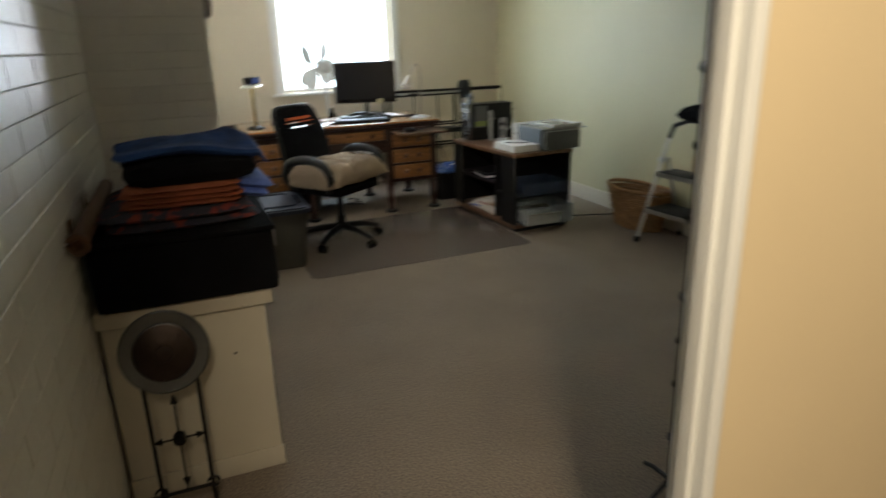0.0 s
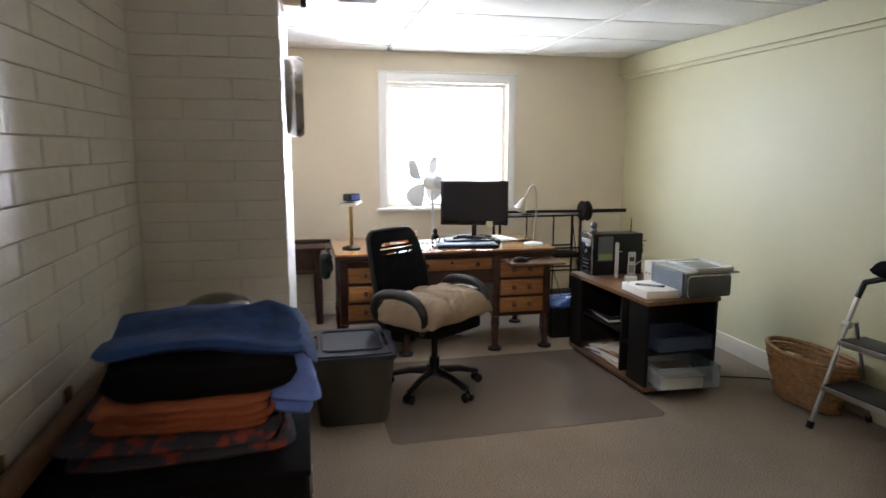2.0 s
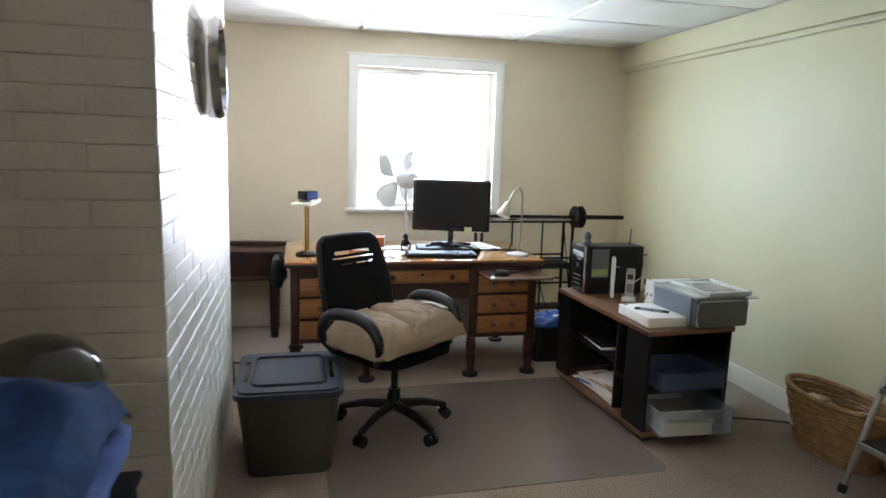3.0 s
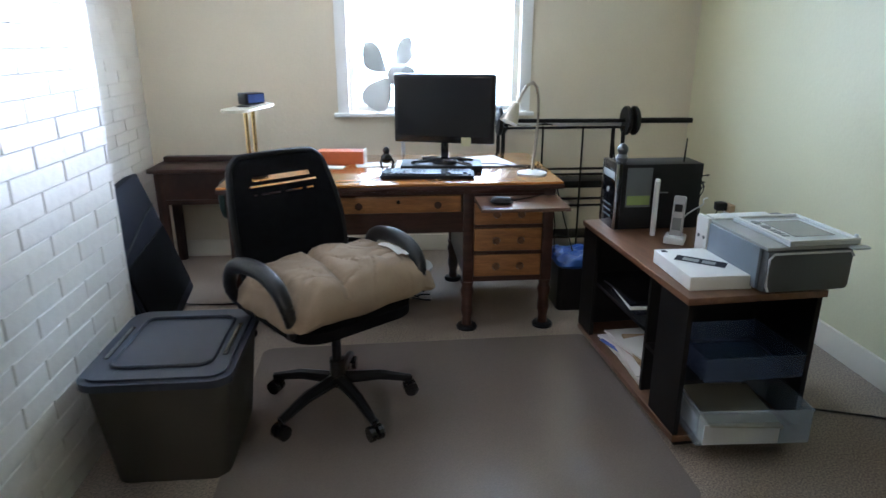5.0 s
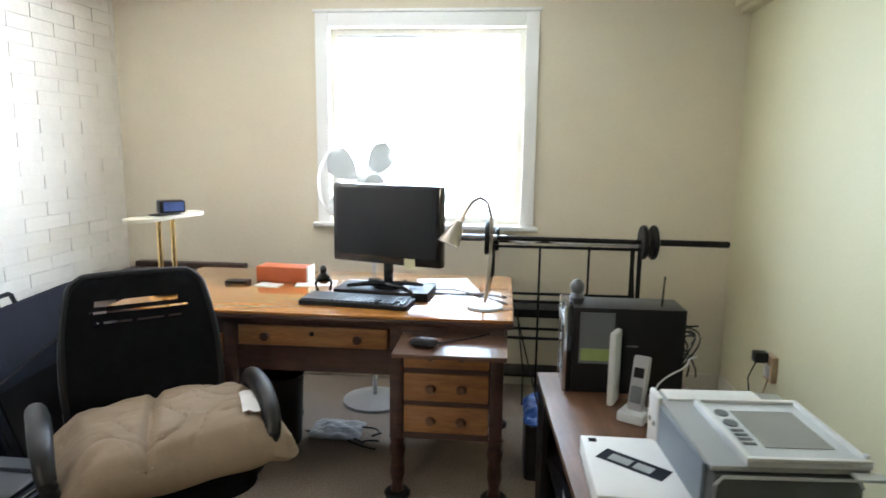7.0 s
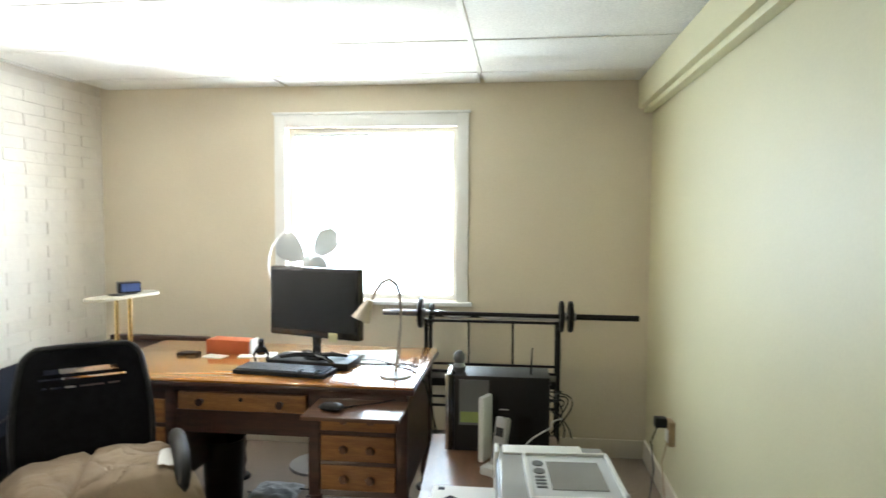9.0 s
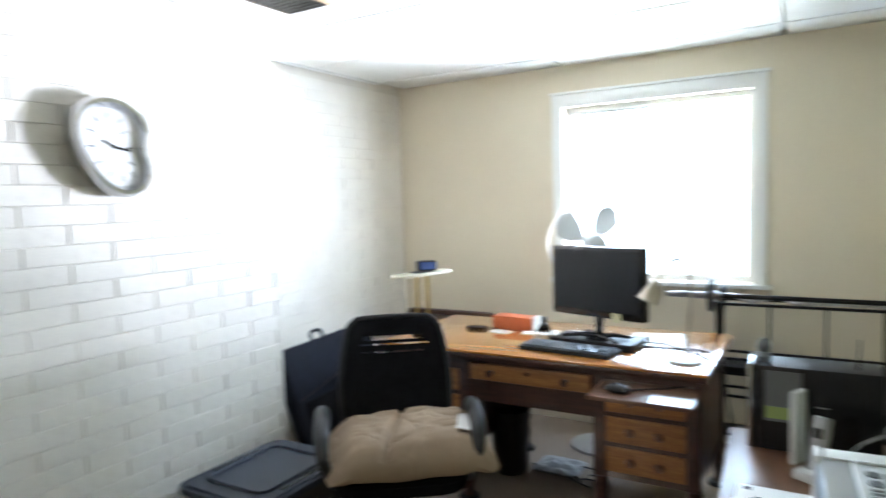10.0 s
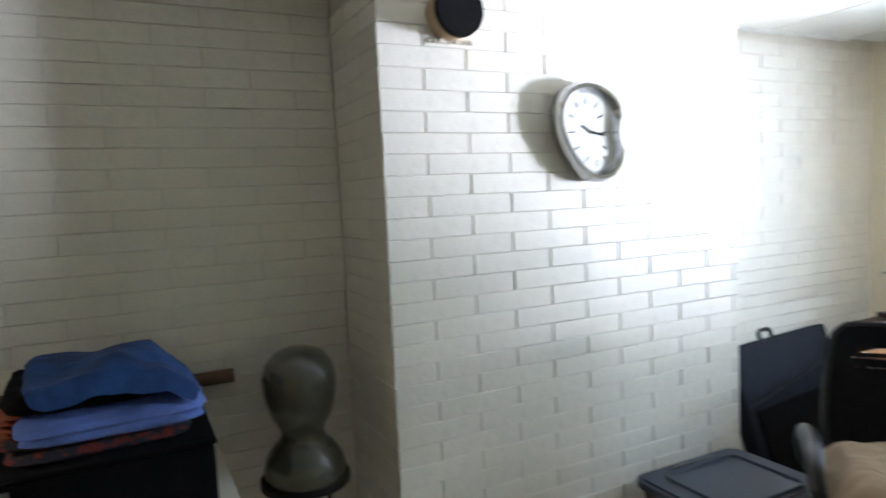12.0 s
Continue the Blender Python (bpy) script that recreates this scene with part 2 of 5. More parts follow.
def tube(bm, pts, r, seg=8):
    """A round bar along points."""
    pts = [Vector(p) for p in pts]
    rings = []
    up = Vector((0, 0, 1))
    for i, p in enumerate(pts):
        d = (pts[min(i + 1, len(pts) - 1)] - pts[max(i - 1, 0)]).normalized()
        u = d.cross(up)
        if u.length < 0.05:
            u = d.cross(Vector((1, 0, 0)))
        u.normalize()
        v = d.cross(u)
        rr = r(i / (len(pts) - 1)) if callable(r) else r
        rings.append([bm.verts.new(p + (u * math.cos(2 * math.pi * k / seg) + v * math.sin(2 * math.pi * k / seg)) * rr) for k in range(seg)])
    for a, b in zip(rings, rings[1:]):
        for k in range(seg):
            bm.faces.new((a[k], a[(k + 1) % seg], b[(k + 1) % seg], b[k]))
    bm.faces.new(rings[0][::-1]), bm.faces.new(rings[-1])
    bmesh.ops.recalc_face_normals(bm, faces=bm.faces)
    return bm


def lathe(bm, profile, x=0.0, y=0.0, seg=20, sx=1.0, sy=1.0):
    """Turned round the vertical through x, y: rows of radius, height."""
    rings = [[bm.verts.new((x + r * sx * math.cos(2 * math.pi * k / seg), y + r * sy * math.sin(2 * math.pi * k / seg), z)) for k in range(seg)] for r, z in profile]
    for a, b in zip(rings, rings[1:]):
        for k in range(seg):
            bm.faces.new((a[k], a[(k + 1) % seg], b[(k + 1) % seg], b[k]))
    bm.faces.new(rings[0][::-1]), bm.faces.new(rings[-1])
    bmesh.ops.recalc_face_normals(bm, faces=bm.faces)
    return bm


def prism(bm, outline, z0, z1, inset=0.0):
    """A slab with that outline in plan."""
    low = [bm.verts.new((x, y, z0)) for x, y in outline]
    top = [bm.verts.new((x, y, z1)) for x, y in outline]
    n = len(outline)
    for k in range(n):
        bm.faces.new((low[k], low[(k + 1) % n], top[(k + 1) % n], top[k]))
    bm.faces.new(low[::-1]), bm.faces.new(top)
    bmesh.ops.recalc_face_normals(bm, faces=bm.faces)
    return bm


def rounded(w, d, r, n=5, x=0.0, y=0.0):
    """A rounded rectangle as an outline."""
    out = []
    for cx, cy, a0 in ((w / 2 - r, d / 2 - r, 0), (-w / 2 + r, d / 2 - r, 90), (-w / 2 + r, -d / 2 + r, 180), (w / 2 - r, -d / 2 + r, 270)):
        for i in range(n + 1):
            a = radians(a0 + 90 * i / n)
            out.append((x + cx + r * math.cos(a), y + cy + r * math.sin(a)))
    return out


def pillow(w, d, h, seed, power=0.5, lumps=0.25, res=26):
    """A soft stuffed thing, w by d, h thick, resting on z = 0."""
    bm = bmesh.new()
    bmesh.ops.create_grid(bm, x_segments=res, y_segments=res, size=0.5)
    top = list(bm.verts)
    r = bmesh.ops.duplicate(bm, geom=bm.verts[:] + bm.edges[:] + bm.faces[:])
    low = [g for g in r["geom"] if isinstance(g, bmesh.types.BMVert)]
    for vs, sign in ((top, 1), (low, -1)):
        for v in vs:
            u, t = v.co.x * 2, v.co.y * 2
            f = max(0.0, (1 - abs(u) ** 3.2) * (1 - abs(t) ** 3.2)) ** power
            k = noise.noise(Vector((u * 2.2, t * 2.2, seed))) * lumps + noise.noise(Vector((u * 6, t * 6, seed + 5))) * lumps * 0.35
            pinch = 1 - 0.06 * (u * u * (1 - t * t)) - 0.04 * noise.noise(Vector((u * 3, t * 3, seed + 9)))
            z = h * (0.45 + 0.55 * f * (1 + k)) if sign > 0 else h * (0.45 - 0.45 * f)
            q = max(abs(u), abs(t)) / ((abs(u) ** 7 + abs(t) ** 7) ** (1 / 7) + 1e-9)
            v.co = Vector((u * q * w / 2 * pinch, t * q * d / 2 * pinch, z))
    bmesh.ops.remove_doubles(bm, verts=bm.verts, dist=0.0008)
    bmesh.ops.recalc_face_normals(bm, faces=bm.faces)
    return bm


def mesh_of(name, bm, material, smooth=None):
    if smooth is None:
        smooth = True
    me = bpy.data.meshes.new(name)
    bm.to_mesh(me)
    bm.free()
    me.materials.append(material)
    if smooth:
        me.shade_smooth()
        me.set_sharp_from_angle(angle=radians(35))
    return me


def part(name, bm, material, parent=None, label=""):
    ob = new(name, mesh_of(name, bm, material))
    if parent is not None:
        ob.parent = parent
    return tagged(ob, label)


def thing(name, m, label, category, group=""):
    ob = new(name)
    ob.empty_display_size = 0.1
    ob.matrix_world = m
    return tagged(ob, label, category, group)


def solid(name, bm, material, m, label, category, group=""):
    """A thing that is one mesh."""
    ob = part(name, bm, material)
    ob.matrix_world = m
    return tagged(ob, label, category, group)


def structure(name, bm, material, label=""):
    return tagged(part(name, bm, material), label, kind="structure")


# the room
LX, RX, FY, BY, CZ = -0.266, 3.20, 5.98, -1.3, 2.245
CH_X, CH_Y0, CH_Y1 = 0.2, 2.686, 4.25
T = 0.14
structure("ground", box(bmesh.new(), -40, -40, -0.6, 40, 40, -0.5), grass_mat, "mown green lawn outside the window")
structure("floor", box(bmesh.new(), LX - T, BY - T, -0.12, RX + T, FY + T, 0.0), carpet, "beige short-pile carpet with worn paths")
bm = bmesh.new()
box(bm, LX - T, FY, 0, WX0, FY + T, CZ + 0.1)
box(bm, WX1, FY, 0, RX + T, FY + T, CZ + 0.1)
box(bm, WX0, FY, 0, WX1, FY + T, WZ0)
box(bm, WX0, FY, WZ1, WX1, FY + T, CZ + 0.1)
structure("wall_north", bm, plaster, "cream painted plaster wall with a window")
structure("wall_east", box(bmesh.new(), RX, BY, 0, RX + T, FY, CZ + 0.1), plaster_green_cast, "pale cream painted wall with a boxed soffit")
structure("wall_south", box(bmesh.new(), LX - T, BY - T, 0, RX + T, BY, CZ + 0.1), plaster, "plain cream wall")
wall_west = structure("wall_west", box(bmesh.new(), LX - T, BY, 0, LX - 0.008, FY, CZ + 0.1), mortar_paint, "cream painted brick wall")
chimney = structure("chimney", box(bmesh.new(), LX - 0.007, CH_Y0 + 0.008, 0, CH_X - 0.008, CH_Y1 - 0.008, CZ), mortar_paint, "white painted brick chimney breast")
bm = bmesh.new()
box(bm, 3.118, 0.31, 2.084, RX - 0.002, FY - 0.002, CZ - 0.002)
box(bm, 3.15, 0.31, 2.055, RX - 0.003, FY - 0.003, 2.083, 0.003)
structure("soffit", bm, plaster_green_cast, "boxed soffit along the top of the wall")
bm = bmesh.new()
for x0, x1, y in ((LX + 0.002, RX - 0.02, FY - 0.018),):
    box(bm, x0, y, 0, x1, FY - 0.002, 0.11, 0.004)
structure("baseboard_north", bm, cab_cream, "painted baseboard")
structure("baseboard_east", box(bmesh.new(), RX - 0.018, BY, 0, RX - 0.002, FY - 0.02, 0.12, 0.004), cab_cream, "white painted baseboard")

# ceiling: lay-in tiles and their grid
bm = bmesh.new()
box(bm, LX - T, BY - T, CZ + 0.03, RX + T, FY + T, CZ + 0.12)
ys = [5.70 - 0.655 * k for k in range(-1, 12)]
xs = [2.205 - 1.22 * k for k in range(-1, 3)]
for x0 in xs:
    for y1 in ys:
        a, b, c, d = max(LX, x0 + 0.012), min(RX, x0 + 1.22 - 0.012), max(BY, y1 - 0.655 + 0.012), min(FY, y1 - 0.012)
        if b > a + 0.02 and d > c + 0.02:
            box(bm, a, c, CZ + 0.004, b, d, CZ + 0.02, 0.003)
for x0 in xs:
    if LX < x0 < RX:
        box(bm, x0 - 0.012, BY, CZ - 0.005, x0 + 0.012, 5.69, CZ + 0.01, 0.002)
for y1 in ys:
    if BY < y1 < FY:
        box(bm, LX, y1 - 0.012, CZ + 0.0005, RX, y1 + 0.012, CZ + 0.0095)
structure("ceiling", bm, tile_mat, "white textured lay-in ceiling tiles in a thin grid")

# partition with the doorway the walk comes through
JX = 0.59
structure("wall_partition", box(bmesh.new(), JX + 0.022, 0.245, 0, RX - 0.003, 0.302, CZ), cream_paint, "cream painted partition wall beside the doorway")
door = structure("door_1", box(bmesh.new(), JX, 0.243, 0, JX + 0.021, 0.305, 2.05, 0.004), white_paint, "white painted door jamb, open doorway")
part("door_head", box(bmesh.new(), LX + 0.002, 0.244, 2.051, JX + 0.02, 0.304, 2.08, 0.003), white_paint, door)
part("door_stop", box(bmesh.new(), JX - 0.009, 0.262, 0, JX - 0.0005, 0.285, 2.05, 0.002), white_paint, door)
structure("wall_over_door", box(bmesh.new(), LX + 0.002, 0.246, 2.081, JX + 0.021, 0.298, CZ), cream_paint, "cream wall above the doorway")

# window
window = structure("window_1", box(bmesh.new(), WX0, FY + 0.125, WZ0, WX0 + 0.002, FY + 0.13, WZ1), white_paint, "white sliding window, sunlit outside")
bm = bmesh.new()
box(bm, 0.903, FY - 0.014, 0.905, WX0, FY - 0.001, 2.072, 0.003)
box(bm, WX1, FY - 0.014, 0.905, 2.125, FY - 0.001, 2.072, 0.003)
box(bm, WX0, FY - 0.013, WZ1, WX1, FY - 0.0012, 2.071, 0.003)
box(bm, 0.892, FY - 0.022, 2.0725, 2.136, FY - 0.001, 2.088, 0.003)
part("window_trim", bm, white_paint, window)
part("window_sill", box(bmesh.new(), 0.88, FY - 0.045, 0.898, 2.15, FY + 0.06, 0.922, 0.004), white_paint, window)
bm = bmesh.new()
Y = FY + 0.07
box(bm, WX0, Y, WZ0, WX0 + 0.035, Y + 0.03, WZ1)
box(bm, WX1 - 0.035, Y, WZ0, WX1, Y + 0.03, WZ1)
box(bm, WX0 + 0.0355, Y, WZ0, WX1 - 0.0355, Y + 0.03, WZ0 + 0.03)
box(bm, WX0 + 0.0355, Y, WZ1 - 0.03, WX1 - 0.0355, Y + 0.03, WZ1)
part("window_frame", bm, white_paint, window)
pane = part("pane", box(bmesh.new(), WX0 + 0.036, Y + 0.012, WZ0 + 0.031, WX1 - 0.036, Y + 0.015, WZ1 - 0.031), glass_clear, window)
pane.visible_shadow = False
part("blind_rail", box(bmesh.new(), WX0 + 0.036, Y - 0.02, WZ1 - 0.05, 1.50, Y - 0.002, WZ1 - 0.032, 0.003), light_grey, window)
part("latch", box(bmesh.new(), 1.507, Y - 0.014, WZ1 - 0.07, 1.522, Y - 0.002, WZ1 - 0.032, 0.002), white_paint, window)

# desk
def desk():
    """The old pedestal desk, 1.56 m wide; its front left corner stands at the origin."""
    d = thing("desk", pose(0.45, 4.66, 0), "old two-tone pedestal desk with varnished top and oak drawers", "desk")
    W, D, H = 1.56, 0.80, 0.74
    part("desktop", box(bmesh.new(), 0, 0, H - 0.012, W, D, H, 0.004), top_wood, d, "varnished orange-brown top, glossy with window light")
    part("edge_moulding", box(bmesh.new(), -0.004, -0.004, H - 0.034, W + 0.004, D, H - 0.0125, 0.006), dark_wood, d, "dark rounded edge under the top")
    part("apron", box(bmesh.new(), 0.03, 0.015, H - 0.052, W - 0.03, D - 0.02, H - 0.0345), dark_wood, d)
    for x0, x1, n in ((0.03, 0.5, 3), (1.10, 1.53, 3)):
        ped = part("pedestal", box(bmesh.new(), x0 + 0.05, D - 0.065, 0.25, x1 - 0.05, D - 0.05, H - 0.053), dark_wood, d)
        for x in (x0, x1 - 0.05):
            for y in (0.03, D - 0.09):
                part("corner_post", box(bmesh.new(), x, y, 0.25, x + 0.05, y + 0.05, H - 0.053, 0.003), dark_wood, ped)
        for z0, z1 in ((0.25, 0.275), (0.385, 0.402), (0.515, 0.532), (0.64, 0.682)):
            part("rail", box(bmesh.new(), x0 + 0.0505, 0.035, z0, x1 - 0.0505, 0.06, z1), dark_wood, ped)
        for xa in (x0 + 0.01, x1 - 0.03):
            part("side_panel", box(bmesh.new(), xa, 0.0805, 0.25, xa + 0.02, D - 0.0905, H - 0.053), dark_wood, ped)
        for k, (za, zb) in enumerate(((0.277, 0.383), (0.404, 0.513), (0.534, 0.638))):
            dr = part("drawer", box(bmesh.new(), x0 + 0.054, 0.03, za, x1 - 0.054, 0.4, zb, 0.004), drawer_wood, d, "lighter oak drawer front with two knobs")
            for f in (0.32, 0.68):
                xk = x0 + 0.054 + (x1 - x0 - 0.108) * f
                b2 = bmesh.new()
                cyl(b2, (xk, 0.03, (za + zb) / 2), (xk, 0.015, (za + zb) / 2), 0.008)
                cyl(b2, (xk, 0.018, (za + zb) / 2), (xk, 0.002, (za + zb) / 2), 0.019, 0.014)
                part("knob", b2, brown_lam, dr)
        for x in (x0 + 0.025, x1 - 0.025):
            for y in (0.055, D - 0.065):
                b2 = bmesh.new()
                lathe(b2, [(0.026, 0.022), (0.022, 0.06), (0.031, 0.10), (0.026, 0.16), (0.034, 0.2), (0.026, 0.225), (0.033, 0.249)], x, y)
                part("leg", b2, dark_wood, d)
    dr = part("centre_drawer", box(bmesh.new(), 0.51, 0.03, 0.60, 1.09, 0.5, 0.678, 0.004), drawer_wood, d, "wide shallow oak drawer with lock")
    for x in (0.62, 0.98):
        b2 = cyl(bmesh.new(), (x, 0.03, 0.64), (x, 0.004, 0.64), 0.010, 0.017)
        part("knob", b2, dark_wood, dr)
    part("lock", cyl(bmesh.new(), (0.8, 0.031, 0.652), (0.8, 0.024, 0.652), 0.009), iron, dr)
    part("kneehole_rail", box(bmesh.new(), 0.5, 0.035, 0.50, 1.10, 0.06, 0.598), dark_wood, d)
    part("modesty_panel", box(bmesh.new(), 0.5, D - 0.065, 0.36, 1.10, D - 0.05, 0.68), dark_wood, d)
    part("pull_out_board", box(bmesh.new(), 1.15, -0.215, 0.655, 1.54, 0.45, 0.672, 0.004), board_wood, d, "dark sliding board pulled out above the drawers")

    return d


desk()
for x in (0.505, 0.925, 1.575, 1.955):
    for y in (4.715, 5.395):
        bm = lathe(bmesh.new(), [(0.05, 0.0), (0.052, 0.012), (0.045, 0.02), (0.03, 0.0215)])
        solid("furniture_coaster", bm, black_plastic, pose(x, y, 0.0003), "round dark coaster under a desk leg", "coaster", "coasters under desk legs")

gb = thing("hanging_bag", pose(0.398, 5.12, 0.50), "dark green plastic bag hanging on the desk side", "bag")
part("bag", pillow(0.20, 0.26, 0.085, 44, 0.4, 0.8, 30), green_bag, gb).matrix_local = pose(-0.042, 0, 0.10, 0, 90, 0)
part("strap", tube(bmesh.new(), [(0, -0.07, 0.17), (0.02, -0.04, 0.205), (0.04, 0, 0.215), (0.02, 0.04, 0.205), (0, 0.07, 0.17)], 0.006), green_bag, gb)

# chair mat
solid("chair_mat", prism(bmesh.new(), rounded(1.52, 1.19, 0.05), 0, 0.004), mat_vinyl, pose(1.39, 3.975, 0.0005, 0, 0, 1.2), "translucent grey-brown vinyl chair mat under the swivel chair", "chair mat")

# monitor
def monitor():
    d = thing("monitor", pose(1.487, 4.985, 0.7405, 0, 0, -17.5), "black widescreen monitor switched off, on the desk", "monitor")
    part("bezel", box(bmesh.new(), -0.25, -0.02, 0.135, 0.25, 0.03, 0.465, 0.012), gloss_black, d)
    part("screen", box(bmesh.new(), -0.23, -0.0215, 0.17, 0.23, -0.0195, 0.448), screen_mat, d)
    part("back_shell", box(bmesh.new(), -0.16, 0.031, 0.18, 0.16, 0.06, 0.42, 0.012), black_plastic, d)
    part("neck", box(bmesh.new(), -0.018, 0.0, 0.04, 0.018, 0.024, 0.16, 0.005), gloss_black, d)
    part("base", prism(bmesh.new(), [(0.06 * math.cos(a * 0.2618), 0.045 * math.sin(a * 0.2618)) for a in range(24)], 0.0335, 0.050), gloss_black, d)
    for x, y in ((-0.15, -0.075), (0.15, -0.075), (-0.13, 0.075), (0.13, 0.075)):
        part("foot", tube(bmesh.new(), [(0, 0, 0.048), (x * 0.5, y * 0.5, 0.052), (x, y, 0.042)], lambda t: 0.013 - 0.006 * t), gloss_black, d)
    part("note", box(bmesh.new(), 0.09, -0.024, 0.125, 0.137, -0.0225, 0.167), note_yellow, d, "small yellowish paper note stuck on")


monitor()


def keyboard():
    d = thing("keyboard", pose(1.395, 4.833, 0.7405, 0, 0, -6), "black keyboard on the desk, keys coloured with a blue glint", "keyboard")
    part("case", box(bmesh.new(), -0.22, -0.075, 0, 0.22, 0.075, 0.018, 0.005), black_plastic, d)
    for r in range(6):
        for c in range(21):
            if c in (15, 19) and r < 2:
                continue
            part("key", box(bmesh.new(), -0.208 + c * 0.0198, -0.064 + r * 0.021, 0.0182, -0.208 + c * 0.0198 + 0.017, -0.064 + r * 0.021 + 0.018, 0.026), key_glint, d)


keyboard()


def smooth_path(pts, n=5):
    """Points along a soft curve through those given."""
    p = [Vector(q) for q in pts]
    p = [p[0] * 2 - p[1]] + p + [p[-1] * 2 - p[-2]]
    out = []
    for a, b, c, e in zip(p, p[1:], p[2:], p[3:]):
        for i in range(n):
            t = i / n
            out.append(0.5 * (2 * b + (c - a) * t + (2 * a - 5 * b + 4 * c - e) * t * t + (3 * b - a - 3 * c + e) * t ** 3))
    return out + [p[-2]]


def swivel_chair():
    d = thing("swivel_chair", pose(0.995, 4.05, 0.0045, 0, 0, 37), "black mesh-back swivel chair with curved arms and five-star base", "office chair")
    for k in range(5):
        a = radians(72 * k - 25)
        c, s = math.cos(a), math.sin(a)
        leg = part("base_leg", tube(bmesh.new(), [(0.02 * c, 0.02 * s, 0.115), (0.16 * c, 0.16 * s, 0.105), (0.285 * c, 0.285 * s, 0.07)], lambda t: 0.026 - 0.010 * t), black_plastic, d)
        b2 = bmesh.new()
        for o in (-0.016, 0.016):
            px, py = 0.285 * c - s * o, 0.285 * s + c * o
            cyl(b2, (px - s * 0.009, py + c * 0.009, 0.028), (px + s * 0.009, py - c * 0.009, 0.028), 0.028, seg=18)
        cyl(b2, (0.285 * c, 0.285 * s, 0.03), (0.285 * c, 0.285 * s, 0.075), 0.009)
        part("caster", b2, gloss_black, leg)
    b2 = bmesh.new()
    cyl(b2, (0, 0, 0.09), (0, 0, 0.2), 0.03)
    cyl(b2, (0, 0, 0.2), (0, 0, 0.36), 0.018)
    part("gas_lift", b2, black_plastic, d)
    part("mechanism", box(bmesh.new(), -0.09, -0.07, 0.34, 0.09, 0.11, 0.391, 0.01), black_plastic, d)
    part("seat", prism(bmesh.new(), rounded(0.49, 0.45, 0.11, 8, 0, 0.015), 0.392, 0.43), black_cloth, d)
    # back: a frame with mesh and slots
    bm = bmesh.new()
    N, M = 32, 50

    def at(u, v, off=0.0):
        w = 0.215 - 0.03 * v * v + 0.02 * math.sin(v * 3) - 0.035 * max(0.0, (v - 0.88) / 0.12) ** 3
        x = u * w
        y = 0.235 + 0.10 * v * v + 0.03 * v - 0.035 * (1 - u * u) + off
        return (x, y, 0.44 + 0.492 * v + 0.011 * (1 - u * u) * max(0.0, v - 0.5) * 2)
    rows = [[(bm.verts.new(at(-1 + 2 * i / N, j / M)), bm.verts.new(at(-1 + 2 * i / N, j / M, 0.016))) for i in range(N + 1)] for j in range(M + 1)]
    for j in range(M):
        for i in range(N):
            if j in (41, 42) and 6 <= i < 25 or j == 39 and 5 <= i < 27 or j == 36 and 6 <= i < 25 and i % 7:
                continue
            for s in (0, 1):
                bm.faces.new([rows[j][i][s], rows[j][i + 1][s], rows[j + 1][i + 1][s], rows[j + 1][i][s]])
    bmesh.ops.recalc_face_normals(bm, faces=bm.faces)
    part("backrest", bm, mesh_fabric, d, "black mesh back with slots near the top")
    rim = [at(-1, j / M, 0.008) for j in range(M + 1)] + [at(-1 + 2 * i / N, 1, 0.008) for i in range(1, N)] + [at(1, 1 - j / M, 0.008) for j in range(M + 1)]
    part("back_frame", tube(bmesh.new(), rim, 0.014), black_plastic, d)
    part("back_bracket", tube(bmesh.new(), [(0, 0.1, 0.36), (0, 0.25, 0.37), (0, 0.285, 0.5), (0, 0.29, 0.62)], 0.022), black_plastic, d)
    for s in (-1, 1):
        part("armrest", tube(bmesh.new(), smooth_path([(s * 0.24, 0.18, 0.40), (s * 0.30, 0.20, 0.50), (s * 0.30, 0.15, 0.60), (s * 0.29, 0.0, 0.628), (s * 0.285, -0.12, 0.60), (s * 0.275, -0.17, 0.52), (s * 0.24, -0.12, 0.41)]),
                             lambda t: 0.015 + 0.015 * math.sin(math.pi * t), 12), arm_plastic, d)
    part("height_lever", tube(bmesh.new(), [(0.05, 0, 0.35), (0.2, -0.02, 0.35), (0.25, -0.03, 0.35)], 0.006), black_plastic, d)


